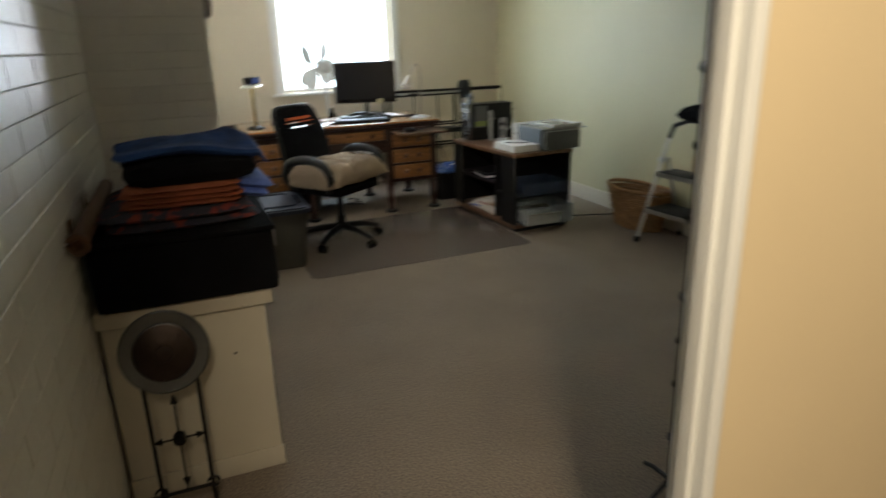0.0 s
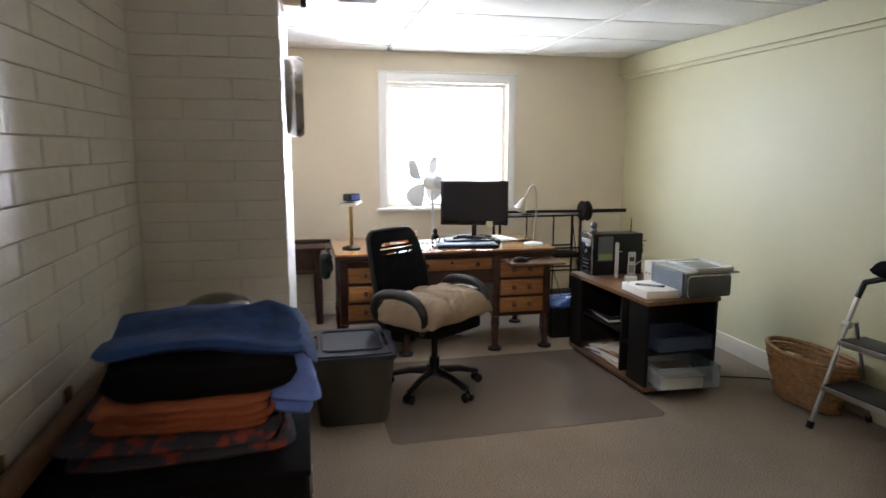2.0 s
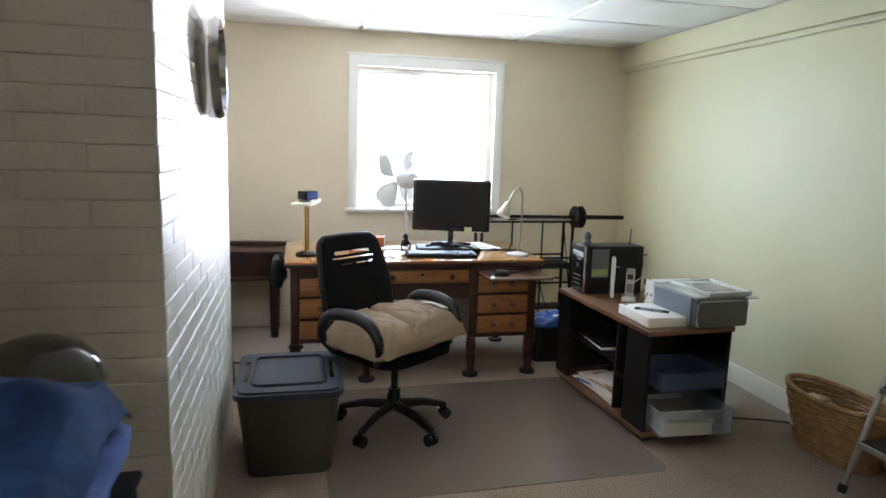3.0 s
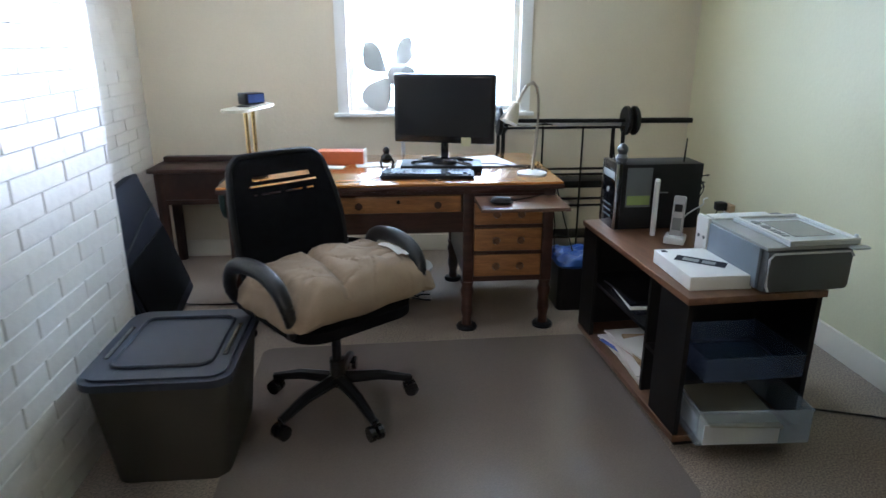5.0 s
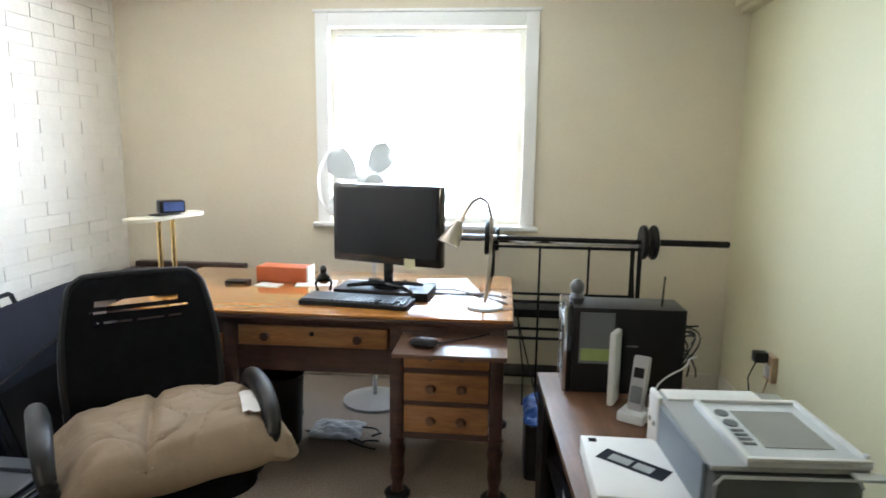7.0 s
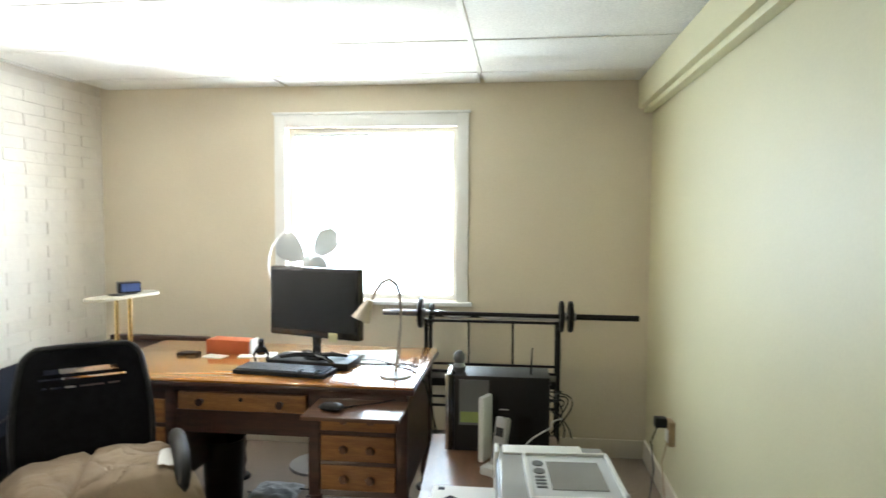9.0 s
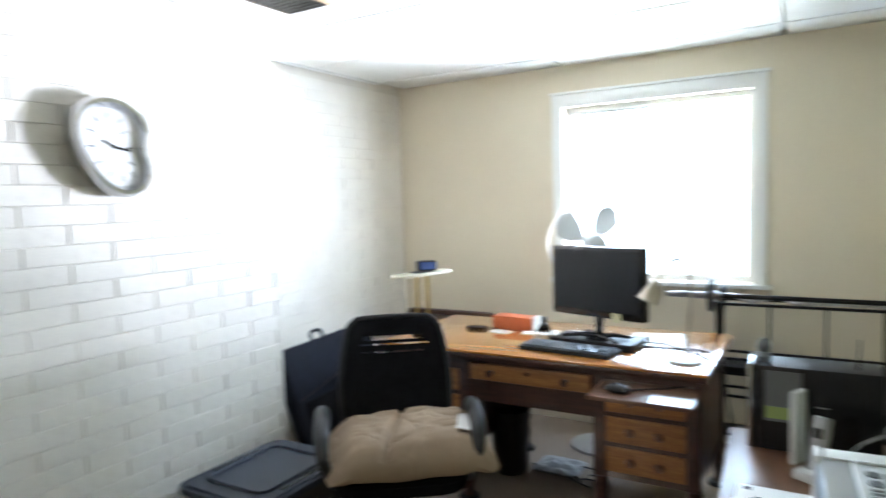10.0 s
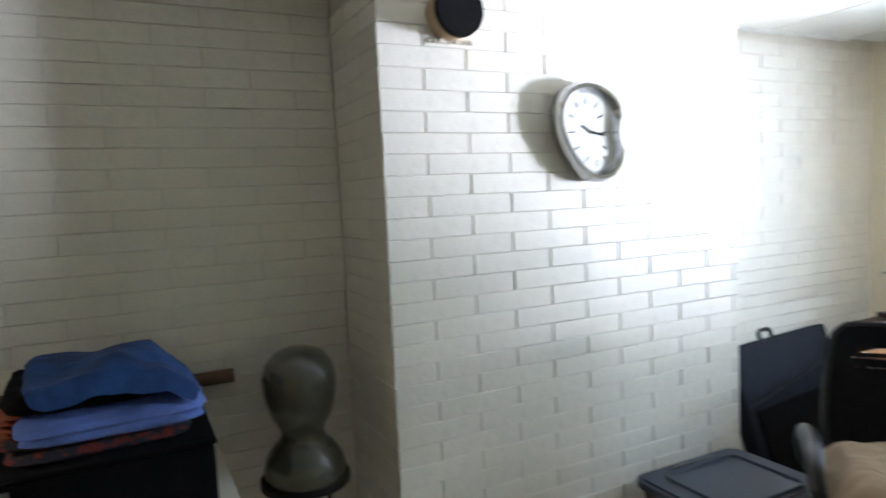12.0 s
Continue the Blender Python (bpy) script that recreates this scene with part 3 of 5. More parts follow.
swivel_chair()
pil = thing("pillow", pose(1.008, 4.085, 0.436, 0, 0, 40), "rumpled tan pillow lying on the swivel chair seat", "pillow")
cb = pillow(0.66, 0.475, 0.165, 3.1, 0.42, 0.18, 84)
for v in cb.verts:
    f = 0.8 * max(0.0, abs(v.co.x) - 0.22) + 0.8 * max(0.0, -v.co.y - 0.19)
    v.co.z -= 0.6 * f
    wr = noise.noise(Vector((v.co.x * 5, v.co.y * 5, 2.0)))
    v.co.z += (0.004 * math.sin(20 * v.co.x + 6 * v.co.y + 4 * wr) - 0.007 * math.exp(-(math.sin(13 * v.co.y - 9 * v.co.x + 5 * wr) / 0.16) ** 2) - 0.005 * math.exp(-(math.sin(9 * v.co.x + 15 * v.co.y + 7 * wr) / 0.12) ** 2)) * (v.co.z > 0.08)
    v.co.z -= (0.022 * math.exp(-((v.co.x + 0.05 - 0.25 * v.co.y) / 0.016) ** 2) + 0.014 * math.exp(-((v.co.y - 0.08 - 0.5 * v.co.x) / 0.014) ** 2) * (v.co.x > 0.0)) * (v.co.z > 0.1)
    v.co.z += 0.05 * max(0.0, v.co.x - 0.05) * (v.co.z > 0.06)
    v.co.z = max(v.co.z, -0.03 if abs(v.co.x) > 0.25 or v.co.y < -0.24 else 0.0)
tops = [v.co.copy() for v in cb.verts]
tag = bmesh.new()
grid = [[tag.verts.new((0.165 + 0.09 * i / 5 + 0.04 * j / 5, -0.16 + 0.17 * j / 5, max((c.z for c in tops if (c.x - 0.165 - 0.09 * i / 5 - 0.04 * j / 5) ** 2 + (c.y + 0.16 - 0.17 * j / 5) ** 2 < 0.0008), default=0.13) + 0.006 + 0.004 * math.sin(2.0 * i + j))) for j in range(6)] for i in range(6)]
for i in range(5):
    for j in range(5):
        tag.faces.new((grid[i][j], grid[i + 1][j], grid[i + 1][j + 1], grid[i][j + 1]))
part("cushion", cb, tan_cloth, pil)
part("tag", tag, white_cloth, pil, "white cloth label")

# storage tote
def tote():
    d = thing("storage_tote", pose(0.485, 3.86, 0, 0, 0, 0), "grey-brown plastic storage tote with slate lid, beside the chimney", "storage tote")
    bm = bmesh.new()
    lo, hi = rounded(0.36, 0.44, 0.05), rounded(0.43, 0.52, 0.06)
    a = [bm.verts.new((x, y, 0)) for x, y in lo]
    b = [bm.verts.new((x, y, 0.36)) for x, y in hi]
    for k in range(len(a)):
        bm.faces.new((a[k], a[(k + 1) % len(a)], b[(k + 1) % len(a)], b[k]))
    bm.faces.new(a[::-1]), bm.faces.new(b)
    part("tub", bm, tote_grey, d)
    bm = prism(bmesh.new(), rounded(0.46, 0.55, 0.06), 0.361, 0.385)
    lid = part("lid", bm, tote_lid, d)
    part("raised_panel", prism(bmesh.new(), rounded(0.42, 0.51, 0.05), 0.3855, 0.393), tote_lid, lid)
    ring = [(x, y, 0.397) for x, y in rounded(0.31, 0.37, 0.04)]
    part("ridge", tube(bmesh.new(), ring + ring[:1], 0.007, 6), tote_lid, lid)
    for x in (-0.185, 0.185):
        part("groove", box(bmesh.new(), x - 0.008, -0.12, 0.3932, x + 0.008, 0.12, 0.397, 0.003), gloss_black, lid)


tote()

# low cart with the printer
CART = pose(2.165, 3.665, 0, 0, 0, 3.5)
def cart():
    d = thing("media_stand", CART, "low black media stand with brown wood-look top", "media stand")
    L, W = 0.95, 0.475
    part("top_board", box(bmesh.new(), -0.01, -0.01, 0.545, W + 0.01, L, 0.57, 0.004), brown_lam, d)
    part("base_board", box(bmesh.new(), -0.005, -0.005, 0.03, W, L - 0.01, 0.055, 0.003), brown_lam, d)
    part("side_panel", box(bmesh.new(), 0, 0.0, 0.056, 0.018, 0.19, 0.544), black_lam, d)
    part("side_panel", box(bmesh.new(), 0, L - 0.15, 0.056, 0.018, L - 0.02, 0.544), black_lam, d)
    part("divider", box(bmesh.new(), 0.02, 0.30, 0.056, W - 0.02, 0.316, 0.544), black_lam, d)
    part("end_panel", box(bmesh.new(), 0.0, L - 0.019, 0.056, W - 0.02, L - 0.003, 0.544), black_lam, d)
    part("back_panel", box(bmesh.new(), W - 0.018, 0, 0.056, W, L - 0.02, 0.544), black_lam, d)
    part("shelf", box(bmesh.new(), 0.02, 0.32, 0.30, W - 0.02, L - 0.02, 0.315), black_lam, d)
    part("shelf", box(bmesh.new(), 0.02, 0.01, 0.245, W - 0.02, 0.30, 0.26), black_lam, d)
    part("foot", box(bmesh.new(), 0.02, 0.02, 0, W - 0.02, L - 0.03, 0.0295), black_lam, d)


cart()


def printer():
    d = thing("printer", CART @ pose(0.39, 0.185, 0.571, 0, 0, 0), "grey all-in-one printer with white scanner lid", "printer")
    part("body", box(bmesh.new(), -0.15, -0.20, 0, 0.16, 0.20, 0.145, 0.02), grey_metal, d)
    part("side_panel", box(bmesh.new(), -0.162, -0.17, 0.012, -0.1505, 0.13, 0.150, 0.005), panel_blue, d, "smooth blue-grey side panel")
    part("side_trim", box(bmesh.new(), -0.166, 0.132, 0.005, -0.1505, 0.21, 0.168, 0.007), white_plastic, d, "white rounded corner trim")
    for y in (0.15, 0.185):
        part("button", cyl(bmesh.new(), (-0.1662, y, 0.09), (-0.168, y, 0.09), 0.007), grey_metal, d)
    part("front_frame", tube(bmesh.new(), [(-0.135, -0.203, 0.012), (-0.145, -0.203, 0.03), (-0.145, -0.203, 0.12), (-0.13, -0.203, 0.137), (0.14, -0.203, 0.137), (0.152, -0.203, 0.12)], 0.004, 6), light_grey, d)
    part("lid", box(bmesh.new(), -0.155, -0.200, 0.1465, 0.165, 0.205, 0.160, 0.006), pale_grey, d, "pale grey top cover")
    part("white_strip", box(bmesh.new(), -0.14, 0.135, 0.1605, 0.10, 0.20, 0.166, 0.002), white_plastic, d)
    sp = part("scanner_panel", box(bmesh.new(), -0.085, -0.205, 0.1605, 0.165, 0.11, 0.172, 0.004), light_grey, d)
    part("panel_window", box(bmesh.new(), -0.02, -0.14, 0.1722, 0.125, 0.05, 0.1735), inset_grey, sp, "flat grey-beige inset")
    for a, b, c, e in ((-0.085, -0.205, 0.165, -0.193), (-0.085, 0.098, 0.165, 0.11), (-0.085, -0.1928, -0.073, 0.0978), (0.153, -0.1928, 0.165, 0.0978)):
        part("panel_frame", box(bmesh.new(), a, b, 0.1722, c, e, 0.180, 0.002), white_plastic, sp)
    for y in (-0.02, 0.035):
        part("key_pad", prism(bmesh.new(), [(-0.045 + 0.016 * math.cos(a * 0.5236), y + 0.020 * math.sin(a * 0.5236)) for a in range(12)], 0.1722, 0.1745), grey_metal, sp, "oval grey button pad")
    for k in range(4):
        part("key_pad", box(bmesh.new(), -0.060, -0.13 + 0.022 * k, 0.1722, -0.032, -0.118 + 0.022 * k, 0.174, 0.0008), grey_metal, sp)
    part("corner_knob", cyl(bmesh.new(), (0.158, -0.19, 0.1802), (0.158, -0.19, 0.188), 0.006), light_grey, sp)
    part("paper_guide", box(bmesh.new(), 0.12, -0.235, 0.150, 0.18, -0.2055, 0.157, 0.002), light_grey, d)


printer()
wb = thing("white_box", CART @ pose(0.138, 0.195, 0.571, 0, 0, -3), "flat white product box with a dark gadget printed on its lid", "box")
part("carton", box(bmesh.new(), -0.107, -0.15, 0, 0.107, 0.145, 0.048, 0.002), paper, wb)
part("printed_device", box(bmesh.new(), -0.03, -0.085, 0.0482, 0.03, 0.085, 0.0488, 0, Matrix.Rotation(radians(52), 4, "Z")), navy, wb)
for a, b in ((-0.05, -0.005), (0.005, 0.06)):
    part("printed_display", box(bmesh.new(), -0.018, a, 0.0490, 0.014, b, 0.0494, 0, Matrix.Rotation(radians(52), 4, "Z")), pale_grey, wb)
part("mark", box(bmesh.new(), -0.09, 0.11, 0.0482, -0.07, 0.13, 0.0488), navy, wb)

# computer tower
def tower():
    d = thing("computer_tower", CART @ pose(0.05, 0.72, 0.571, 0, 0, -3), "black desktop computer tower on the media stand", "computer")
    part("case", box(bmesh.new(), 0.03, 0.05, 0, 0.385, 0.21, 0.285, 0.005), black_plastic, d)
    part("front_bezel", box(bmesh.new(), 0.0, 0.045, 0, 0.029, 0.215, 0.29, 0.008), gloss_black, d)
    part("side_window", box(bmesh.new(), 0.05, 0.0465, 0.10, 0.16, 0.049, 0.27), grey_metal, d)
    part("label", box(bmesh.new(), 0.055, 0.0445, 0.11, 0.155, 0.046, 0.15), green_label, d, "green label strip")
    for ya in (0.0435, 0.2135):
        part("trim_strip", box(bmesh.new(), -0.002, ya, 0.004, 0.010, ya + 0.004, 0.288, 0.0015), chrome, d, "bright chrome edge strip")
    part("power_button", cyl(bmesh.new(), (-0.0045, 0.13, 0.165), (-0.0002, 0.13, 0.165), 0.012, seg=20), silver, d)
    for z in (0.05, 0.075, 0.10):
        part("front_slot", box(bmesh.new(), -0.0015, 0.085, z, -0.0002, 0.175, z + 0.006), grey_metal, d)
    part("side_badge", box(bmesh.new(), 0.20, 0.0485, 0.16, 0.235, 0.0498, 0.164), silver, d)
    part("drive", box(bmesh.new(), -0.003, 0.06, 0.22, -0.0005, 0.2, 0.25, 0.002), silver, d)


tower()
ph = thing("cordless_phone", CART @ pose(0.235, 0.56, 0.571, 0, 0, -35), "silver cordless phone standing in its charger", "telephone")
part("charger", box(bmesh.new(), -0.04, -0.04, 0, 0.04, 0.05, 0.03, 0.008), light_grey, ph)
part("handset", box(bmesh.new(), -0.024, -0.012, 0.02, 0.024, 0.018, 0.19, 0.008, Matrix.Rotation(radians(-14), 4, "X")), phone_grey, ph, "silver-grey handset")
part("display", box(bmesh.new(), -0.015, -0.0145, 0.125, 0.015, -0.0125, 0.155, 0.0, Matrix.Rotation(radians(-14), 4, "X")), gloss_black, ph)
part("keypad", box(bmesh.new(), -0.017, -0.0145, 0.05, 0.017, -0.0125, 0.1, 0.0, Matrix.Rotation(radians(-14), 4, "X")), grey_metal, ph)
rt = solid("network_router", cbox(0.022, 0.075, 0.235, 0.009), light_grey, CART @ pose(0.20, 0.685, 0.571, 0, 0, -28), "slim upright white router", "router")


# step stool
def ladder():
    d = thing("step_stool", pose(2.82, 2.86, 0, 0, 0, 5), "folding aluminium step stool with black treads", "step stool")
    for s in (-1, 1):
        y = s * 0.245
        part("front_leg", tube(bmesh.new(), [(0, y, 0.01), (0.19, y, 0.56), (0.23, y * 0.97, 0.68)], 0.013), silver, d)
        part("rear_leg", tube(bmesh.new(), [(0.36, y * 0.85, 0.01), (0.2, y * 0.85, 0.56)], 0.011), silver, d)
        part("foot", cyl(bmesh.new(), (-0.004, y, 0), (0.008, y, 0.035), 0.018), black_plastic, d)
        part("foot", cyl(bmesh.new(), (0.364, y * 0.85, 0), (0.356, y * 0.85, 0.03), 0.016), black_plastic, d)
        part("hinge", cyl(bmesh.new(), (0.185, y - 0.02, 0.54), (0.185, y + 0.02, 0.54), 0.018), light_grey, d)
    part("hoop", tube(bmesh.new(), [(0.23, -0.24, 0.68), (0.26, -0.23, 0.76), (0.28, -0.13, 0.80), (0.28, 0.13, 0.80), (0.26, 0.23, 0.76), (0.23, 0.24, 0.68)], 0.016), black_plastic, d)
    for z, x0, x1 in ((0.215, 0.05, 0.27), (0.45, 0.13, 0.30)):
        t = part("tread", box(bmesh.new(), x0, -0.232, z, x1, 0.232, z + 0.02, 0.006), black_plastic, d)
        part("tread_edge", box(bmesh.new(), x0 - 0.012, -0.232, z - 0.012, x0 - 0.0005, 0.232, z + 0.016, 0.004), silver, t)


ladder()
solid("draped_cloth", pillow(0.16, 0.30, 0.09, 41, 0.5, 0.7), black_cloth, pose(3.09, 2.91, 0.80, 0, 0, 10), "dark crumpled cloth hung over the stool hoop", "cloth")
solid("tan_bottle", lathe(bmesh.new(), [(0.03, 0), (0.042, 0.02), (0.045, 0.1), (0.03, 0.17), (0.02, 0.21)]), card_tan, pose(3.04, 2.84, 0.471), "tan bottle-shaped item on the upper tread", "bottle")


def basket():
    d = thing("wicker_basket", pose(3.04, 3.40, 0, 0, 0, 4), "oval wicker laundry basket with papers inside", "basket")
    n = 28
    for k in range(9):
        z = 0.014 + k * 0.03
        a, b = 0.105 + 0.035 * k / 8, 0.21 + 0.07 * k / 8
        for o in (0, 1):
            pts = [(a * math.cos(i * 2 * math.pi / n) * (1 + 0.03 * (-1) ** (i + k + o)), b * math.sin(i * 2 * math.pi / n) * (1 + 0.02 * (-1) ** (i + k + o)), z + 0.014 * o) for i in range(n + 1)]
            part("weave", tube(bmesh.new(), pts, 0.0085, 6), wicker, d)
    part("rim", tube(bmesh.new(), [(0.143 * math.cos(i * math.pi / 14), 0.285 * math.sin(i * math.pi / 14), 0.285 + 0.012 * abs(math.sin(i * math.pi / 14))) for i in range(29)], 0.014, 8), wicker, d)
    part("bottom", lathe(bmesh.new(), [(1, 0.0), (1, 0.012)], sx=0.1, sy=0.19), wicker, d)


basket()
for k, (x, y, z, a, mm) in enumerate(((3.04, 3.50, 0.22, 20, paper), (3.02, 3.39, 0.215, -30, navy), (3.05, 3.35, 0.225, 50, paper), (3.02, 3.56, 0.225, 70, card_tan))):
    solid("magazine", box(bmesh.new(), -0.06, -0.08, 0, 0.06, 0.08, 0.012, 0.001), mm, pose(x, y, z - 0.012 * (k % 2), 12 - 7 * k, 9, a), "loose magazine lying in the wicker basket", "magazine", "magazines in the basket")
solid("folded_towel", pillow(0.2, 0.36, 0.2, 33), white_cloth, pose(3.04, 3.44, 0.013), "pale folded towel inside the wicker basket", "towel")

# cabinet and what lies on it
cab = thing("low_cabinet", pose(-0.02, 1.90, 0), "cream painted low cabinet against the brick wall", "cabinet")
part("body", box(bmesh.new(), -0.236, -0.245, 0, 0.225, 0.28, 0.585, 0.006), cab_cream, cab)
part("top", box(bmesh.new(), -0.243, -0.275, 0.586, 0.25, 0.30, 0.64, 0.008), cab_cream, cab)
part("base_trim", box(bmesh.new(), -0.238, -0.257, 0, 0.23, -0.2455, 0.07, 0.003), cab_cream, cab)
part("keyhole", cyl(bmesh.new(), (0.12, -0.2452, 0.43), (0.12, -0.2475, 0.43), 0.004), iron, cab)
case = thing("black_storage_case", pose(-0.01, 1.87, 0.6405), "large black storage case lying on the cream cabinet", "case")
part("case_body", box(bmesh.new(), -0.235, -0.275, 0, 0.262, 0.27, 0.185, 0.018), black_cloth, case)
part("case_flap", box(bmesh.new(), -0.24, -0.28, 0.186, 0.267, 0.275, 0.20, 0.006), black_cloth, case)
part("buckle", box(bmesh.new(), 0.263, -0.225, 0.12, 0.270, -0.20, 0.17, 0.002), steel, case)
part("strap", box(bmesh.new(), 0.2625, -0.235, 0.02, 0.267, -0.19, 0.115, 0.001), black_plastic, case)


def folded(name, w, d, h, layers, material, m, label, category, seed, drop=0.0):
    """Folded cloth: soft layers one on another, rounded at the fold."""
    t = thing(name, m, label, category)
    step = h / layers
    for k in range(layers):
        bm = pillow(w * (1 - 0.02 * (k % 2)), d * (1 - 0.03 * ((k + 1) % 2)), step * 1.25, seed + k, 0.22, 0.22, 24)
        bmesh.ops.transform(bm, matrix=pose(0.006 * math.sin(k * 2.1 + seed), 0.006 * math.cos(k * 1.7 + seed), k * step, 0, 0, 2.5 * math.sin(k * 3 + seed)), verts=bm.verts)
        part("fold", bm, material, t)
    return t


folded("folded_print_cloth", 0.44, 0.46, 0.062, 2, print_cloth, pose(0.0, 1.86, 0.841, 0, 0, 2), "dark folded printed fabric with red and pale spots", "folded cloth", 8)
folded("folded_towels", 0.34, 0.40, 0.062, 4, orange_cloth, pose(0.03, 1.83, 0.908, 0, 0, -3), "stack of rust-orange folded towels", "folded cloth", 12)
folded("blue_shirt", 0.20, 0.44, 0.055, 2, denim_pale, pose(0.165, 1.90, 0.912, 0, 12, 3), "pale blue folded shirt hanging over the case", "folded clothes", 31)
jeans = thing("folded_jeans", pose(0.058, 1.86, 0.962, 0, 0, 3), "folded blue denim jeans on top of the pile", "folded clothes")
roll = pillow(0.38, 0.40, 0.080, 22, 0.22, 0.25, 34)
bmesh.ops.translate(roll, vec=(-0.012, -0.012, 0), verts=roll.verts)
part("dark_roll", roll, black_cloth, jeans, "black rolled fabric inside the fold")
bm = pillow(0.45, 0.41, 0.036, 25, 0.25, 0.35, 46)
for v in bm.verts:
    v.co.y += 0.045
    v.co.z += 0.070 + 0.008 * math.sin(v.co.x * 17 + 2) + 0.007 * math.sin(v.co.y * 26 + v.co.x * 9) - 1.5 * max(0.0, v.co.x - 0.185) - 0.9 * max(0.0, v.co.y - 0.16)
    v.co.z += 0.03 * math.exp(-((v.co.y - 0.06) / 0.05) ** 2 - ((v.co.x - 0.12) / 0.06) ** 2)
part("denim", bm, denim, jeans)
rod = thing("wooden_pole", pose(-0.232, 1.58, 0.885), "short brown wooden pole with a round knob end", "pole")
part("shaft", cyl(bmesh.new(), (0, -0.1, 0), (0, 0.68, 0), 0.024), pole_wood, rod)
ring = bmesh.new()
tube(ring, [(0.021 * math.cos(a * math.pi / 8), -0.113, 0.021 * math.sin(a * math.pi / 8)) for a in range(17)], 0.009, 8)
part("ring", ring, pole_wood, rod)
for y in (0.0, 0.33):
    part("bracket", box(bmesh.new(), -0.03, y - 0.015, -0.04, -0.0205, y + 0.015, 0.04, 0.003), pole_wood, rod)

# round iron stand before the cabinet
st = thing("iron_plate_stand", pose(-0.085, 1.43, 0, 0, 0, 0), "black wrought-iron stand holding a round dark disc", "stand")
for x in (-0.07, 0.07):
    part("leg", tube(bmesh.new(), [(x, 0, 0.006), (x * 0.96, 0.01, 0.13), (x * 1.0, 0.05, 0.46), (x * 1.02, 0.06, 0.52)], 0.0055), iron, st)
    part("rear_leg", tube(bmesh.new(), [(x, 0.13, 0.006), (x * 0.96, 0.03, 0.14)], 0.005), iron, st)
    part("scroll", tube(bmesh.new(), [(x + 0.016 * math.cos(a * 0.7), 0.008, 0.145 + 0.016 * math.sin(a * 0.7)) for a in range(9)], 0.004, 6), iron, st)
    part("foot", lathe(bmesh.new(), [(0.012, 0), (0.010, 0.012)], x, 0), iron, st)
part("rung", cyl(bmesh.new(), (-0.075, 0.01, 0.135), (0.075, 0.01, 0.135), 0.005), iron, st)
part("middle_rod", tube(bmesh.new(), [(0, 0.012, 0.14), (0, 0.03, 0.3), (0, 0.048, 0.42)], 0.003), iron, st)
part("arrow_rod", cyl(bmesh.new(), (-0.066, 0.03, 0.295), (0.066, 0.03, 0.295), 0.003), iron, st)
for a, b in (((-0.045, 0.03, 0.295), (-0.068, 0.03, 0.295)), ((0.045, 0.03, 0.295), (0.068, 0.03, 0.295)), ((0, 0.044, 0.40), (0, 0.047, 0.425)), ((0, 0.02, 0.17), (0, 0.012, 0.145))):
    part("arrowhead", cyl(bmesh.new(), a, b, 0.011, 0.001, 8), iron, st)
part("boss", cyl(bmesh.new(), (0, 0.018, 0.295), (0, 0.04, 0.295), 0.018), iron, st)
bm = lathe(bmesh.new(), [(0.06, -0.012), (0.112, -0.006), (0.116, 0.004), (0.110, 0.010), (0.082, 0.008), (0.079, 0.016), (0.05, 0.022), (0.01, 0.026)], seg=40)
bmesh.ops.transform(bm, matrix=pose(0, 0.052, 0.555, 78, 0, 0), verts=bm.verts)
disc = part("disc", bm, dark_pewter, st, "dark pewter disc rim")
bm = lathe(bmesh.new(), [(0.078, 0.010), (0.078, 0.019), (0.05, 0.026), (0.01, 0.03)], seg=32)
bmesh.ops.transform(bm, matrix=pose(0, 0.052, 0.555, 78, 0, 0), verts=bm.verts)
part("centre", bm, bronze, disc)
for k in range(3):
    q = tube(bmesh.new(), [((0.022 + 0.018 * k) * math.cos(a * math.pi / 12), (0.022 + 0.018 * k) * math.sin(a * math.pi / 12), 0.029 - 0.0045 * k) for a in range(25)], 0.0022, 6)
    bmesh.ops.transform(q, matrix=pose(0, 0.052, 0.555, 78, 0, 0), verts=q.verts)
    part("ridge", q, bronze, disc)

# tall iron floor stand by the doorway
fs = thing("iron_floor_stand", pose(1.26, 1.0, 0, 0, 0, 45), "tall thin black iron stand with small leaf-shaped holders", "stand")
part("pole", cyl(bmesh.new(), (0, 0, 0.02), (0, 0, 1.75), 0.0085), iron, fs)
for k in range(3):
    a = 2 * math.pi * k / 3 + 0.6
    part("foot", tube(bmesh.new(), [(0, 0, 0.05), (0.09 * math.cos(a), 0.09 * math.sin(a), 0.03), (0.14 * math.cos(a), 0.14 * math.sin(a), 0.008)], 0.007), iron, fs)
for k, z in enumerate((0.22, 0.36, 0.50, 0.66, 0.86, 1.06, 1.26, 1.46)):
    s = 1 if k % 3 else -1
    arm = part("arm", tube(bmesh.new(), [(0, 0, z), (s * 0.03, 0, z - 0.008), (s * 0.055, 0, z + 0.004)], 0.004, 6), iron, fs)
    part("leaf", cyl(bmesh.new(), (s * 0.03, 0, z - 0.004), (s * 0.075, 0, z + 0.006), 0.018, 0.002, 7), iron, arm)

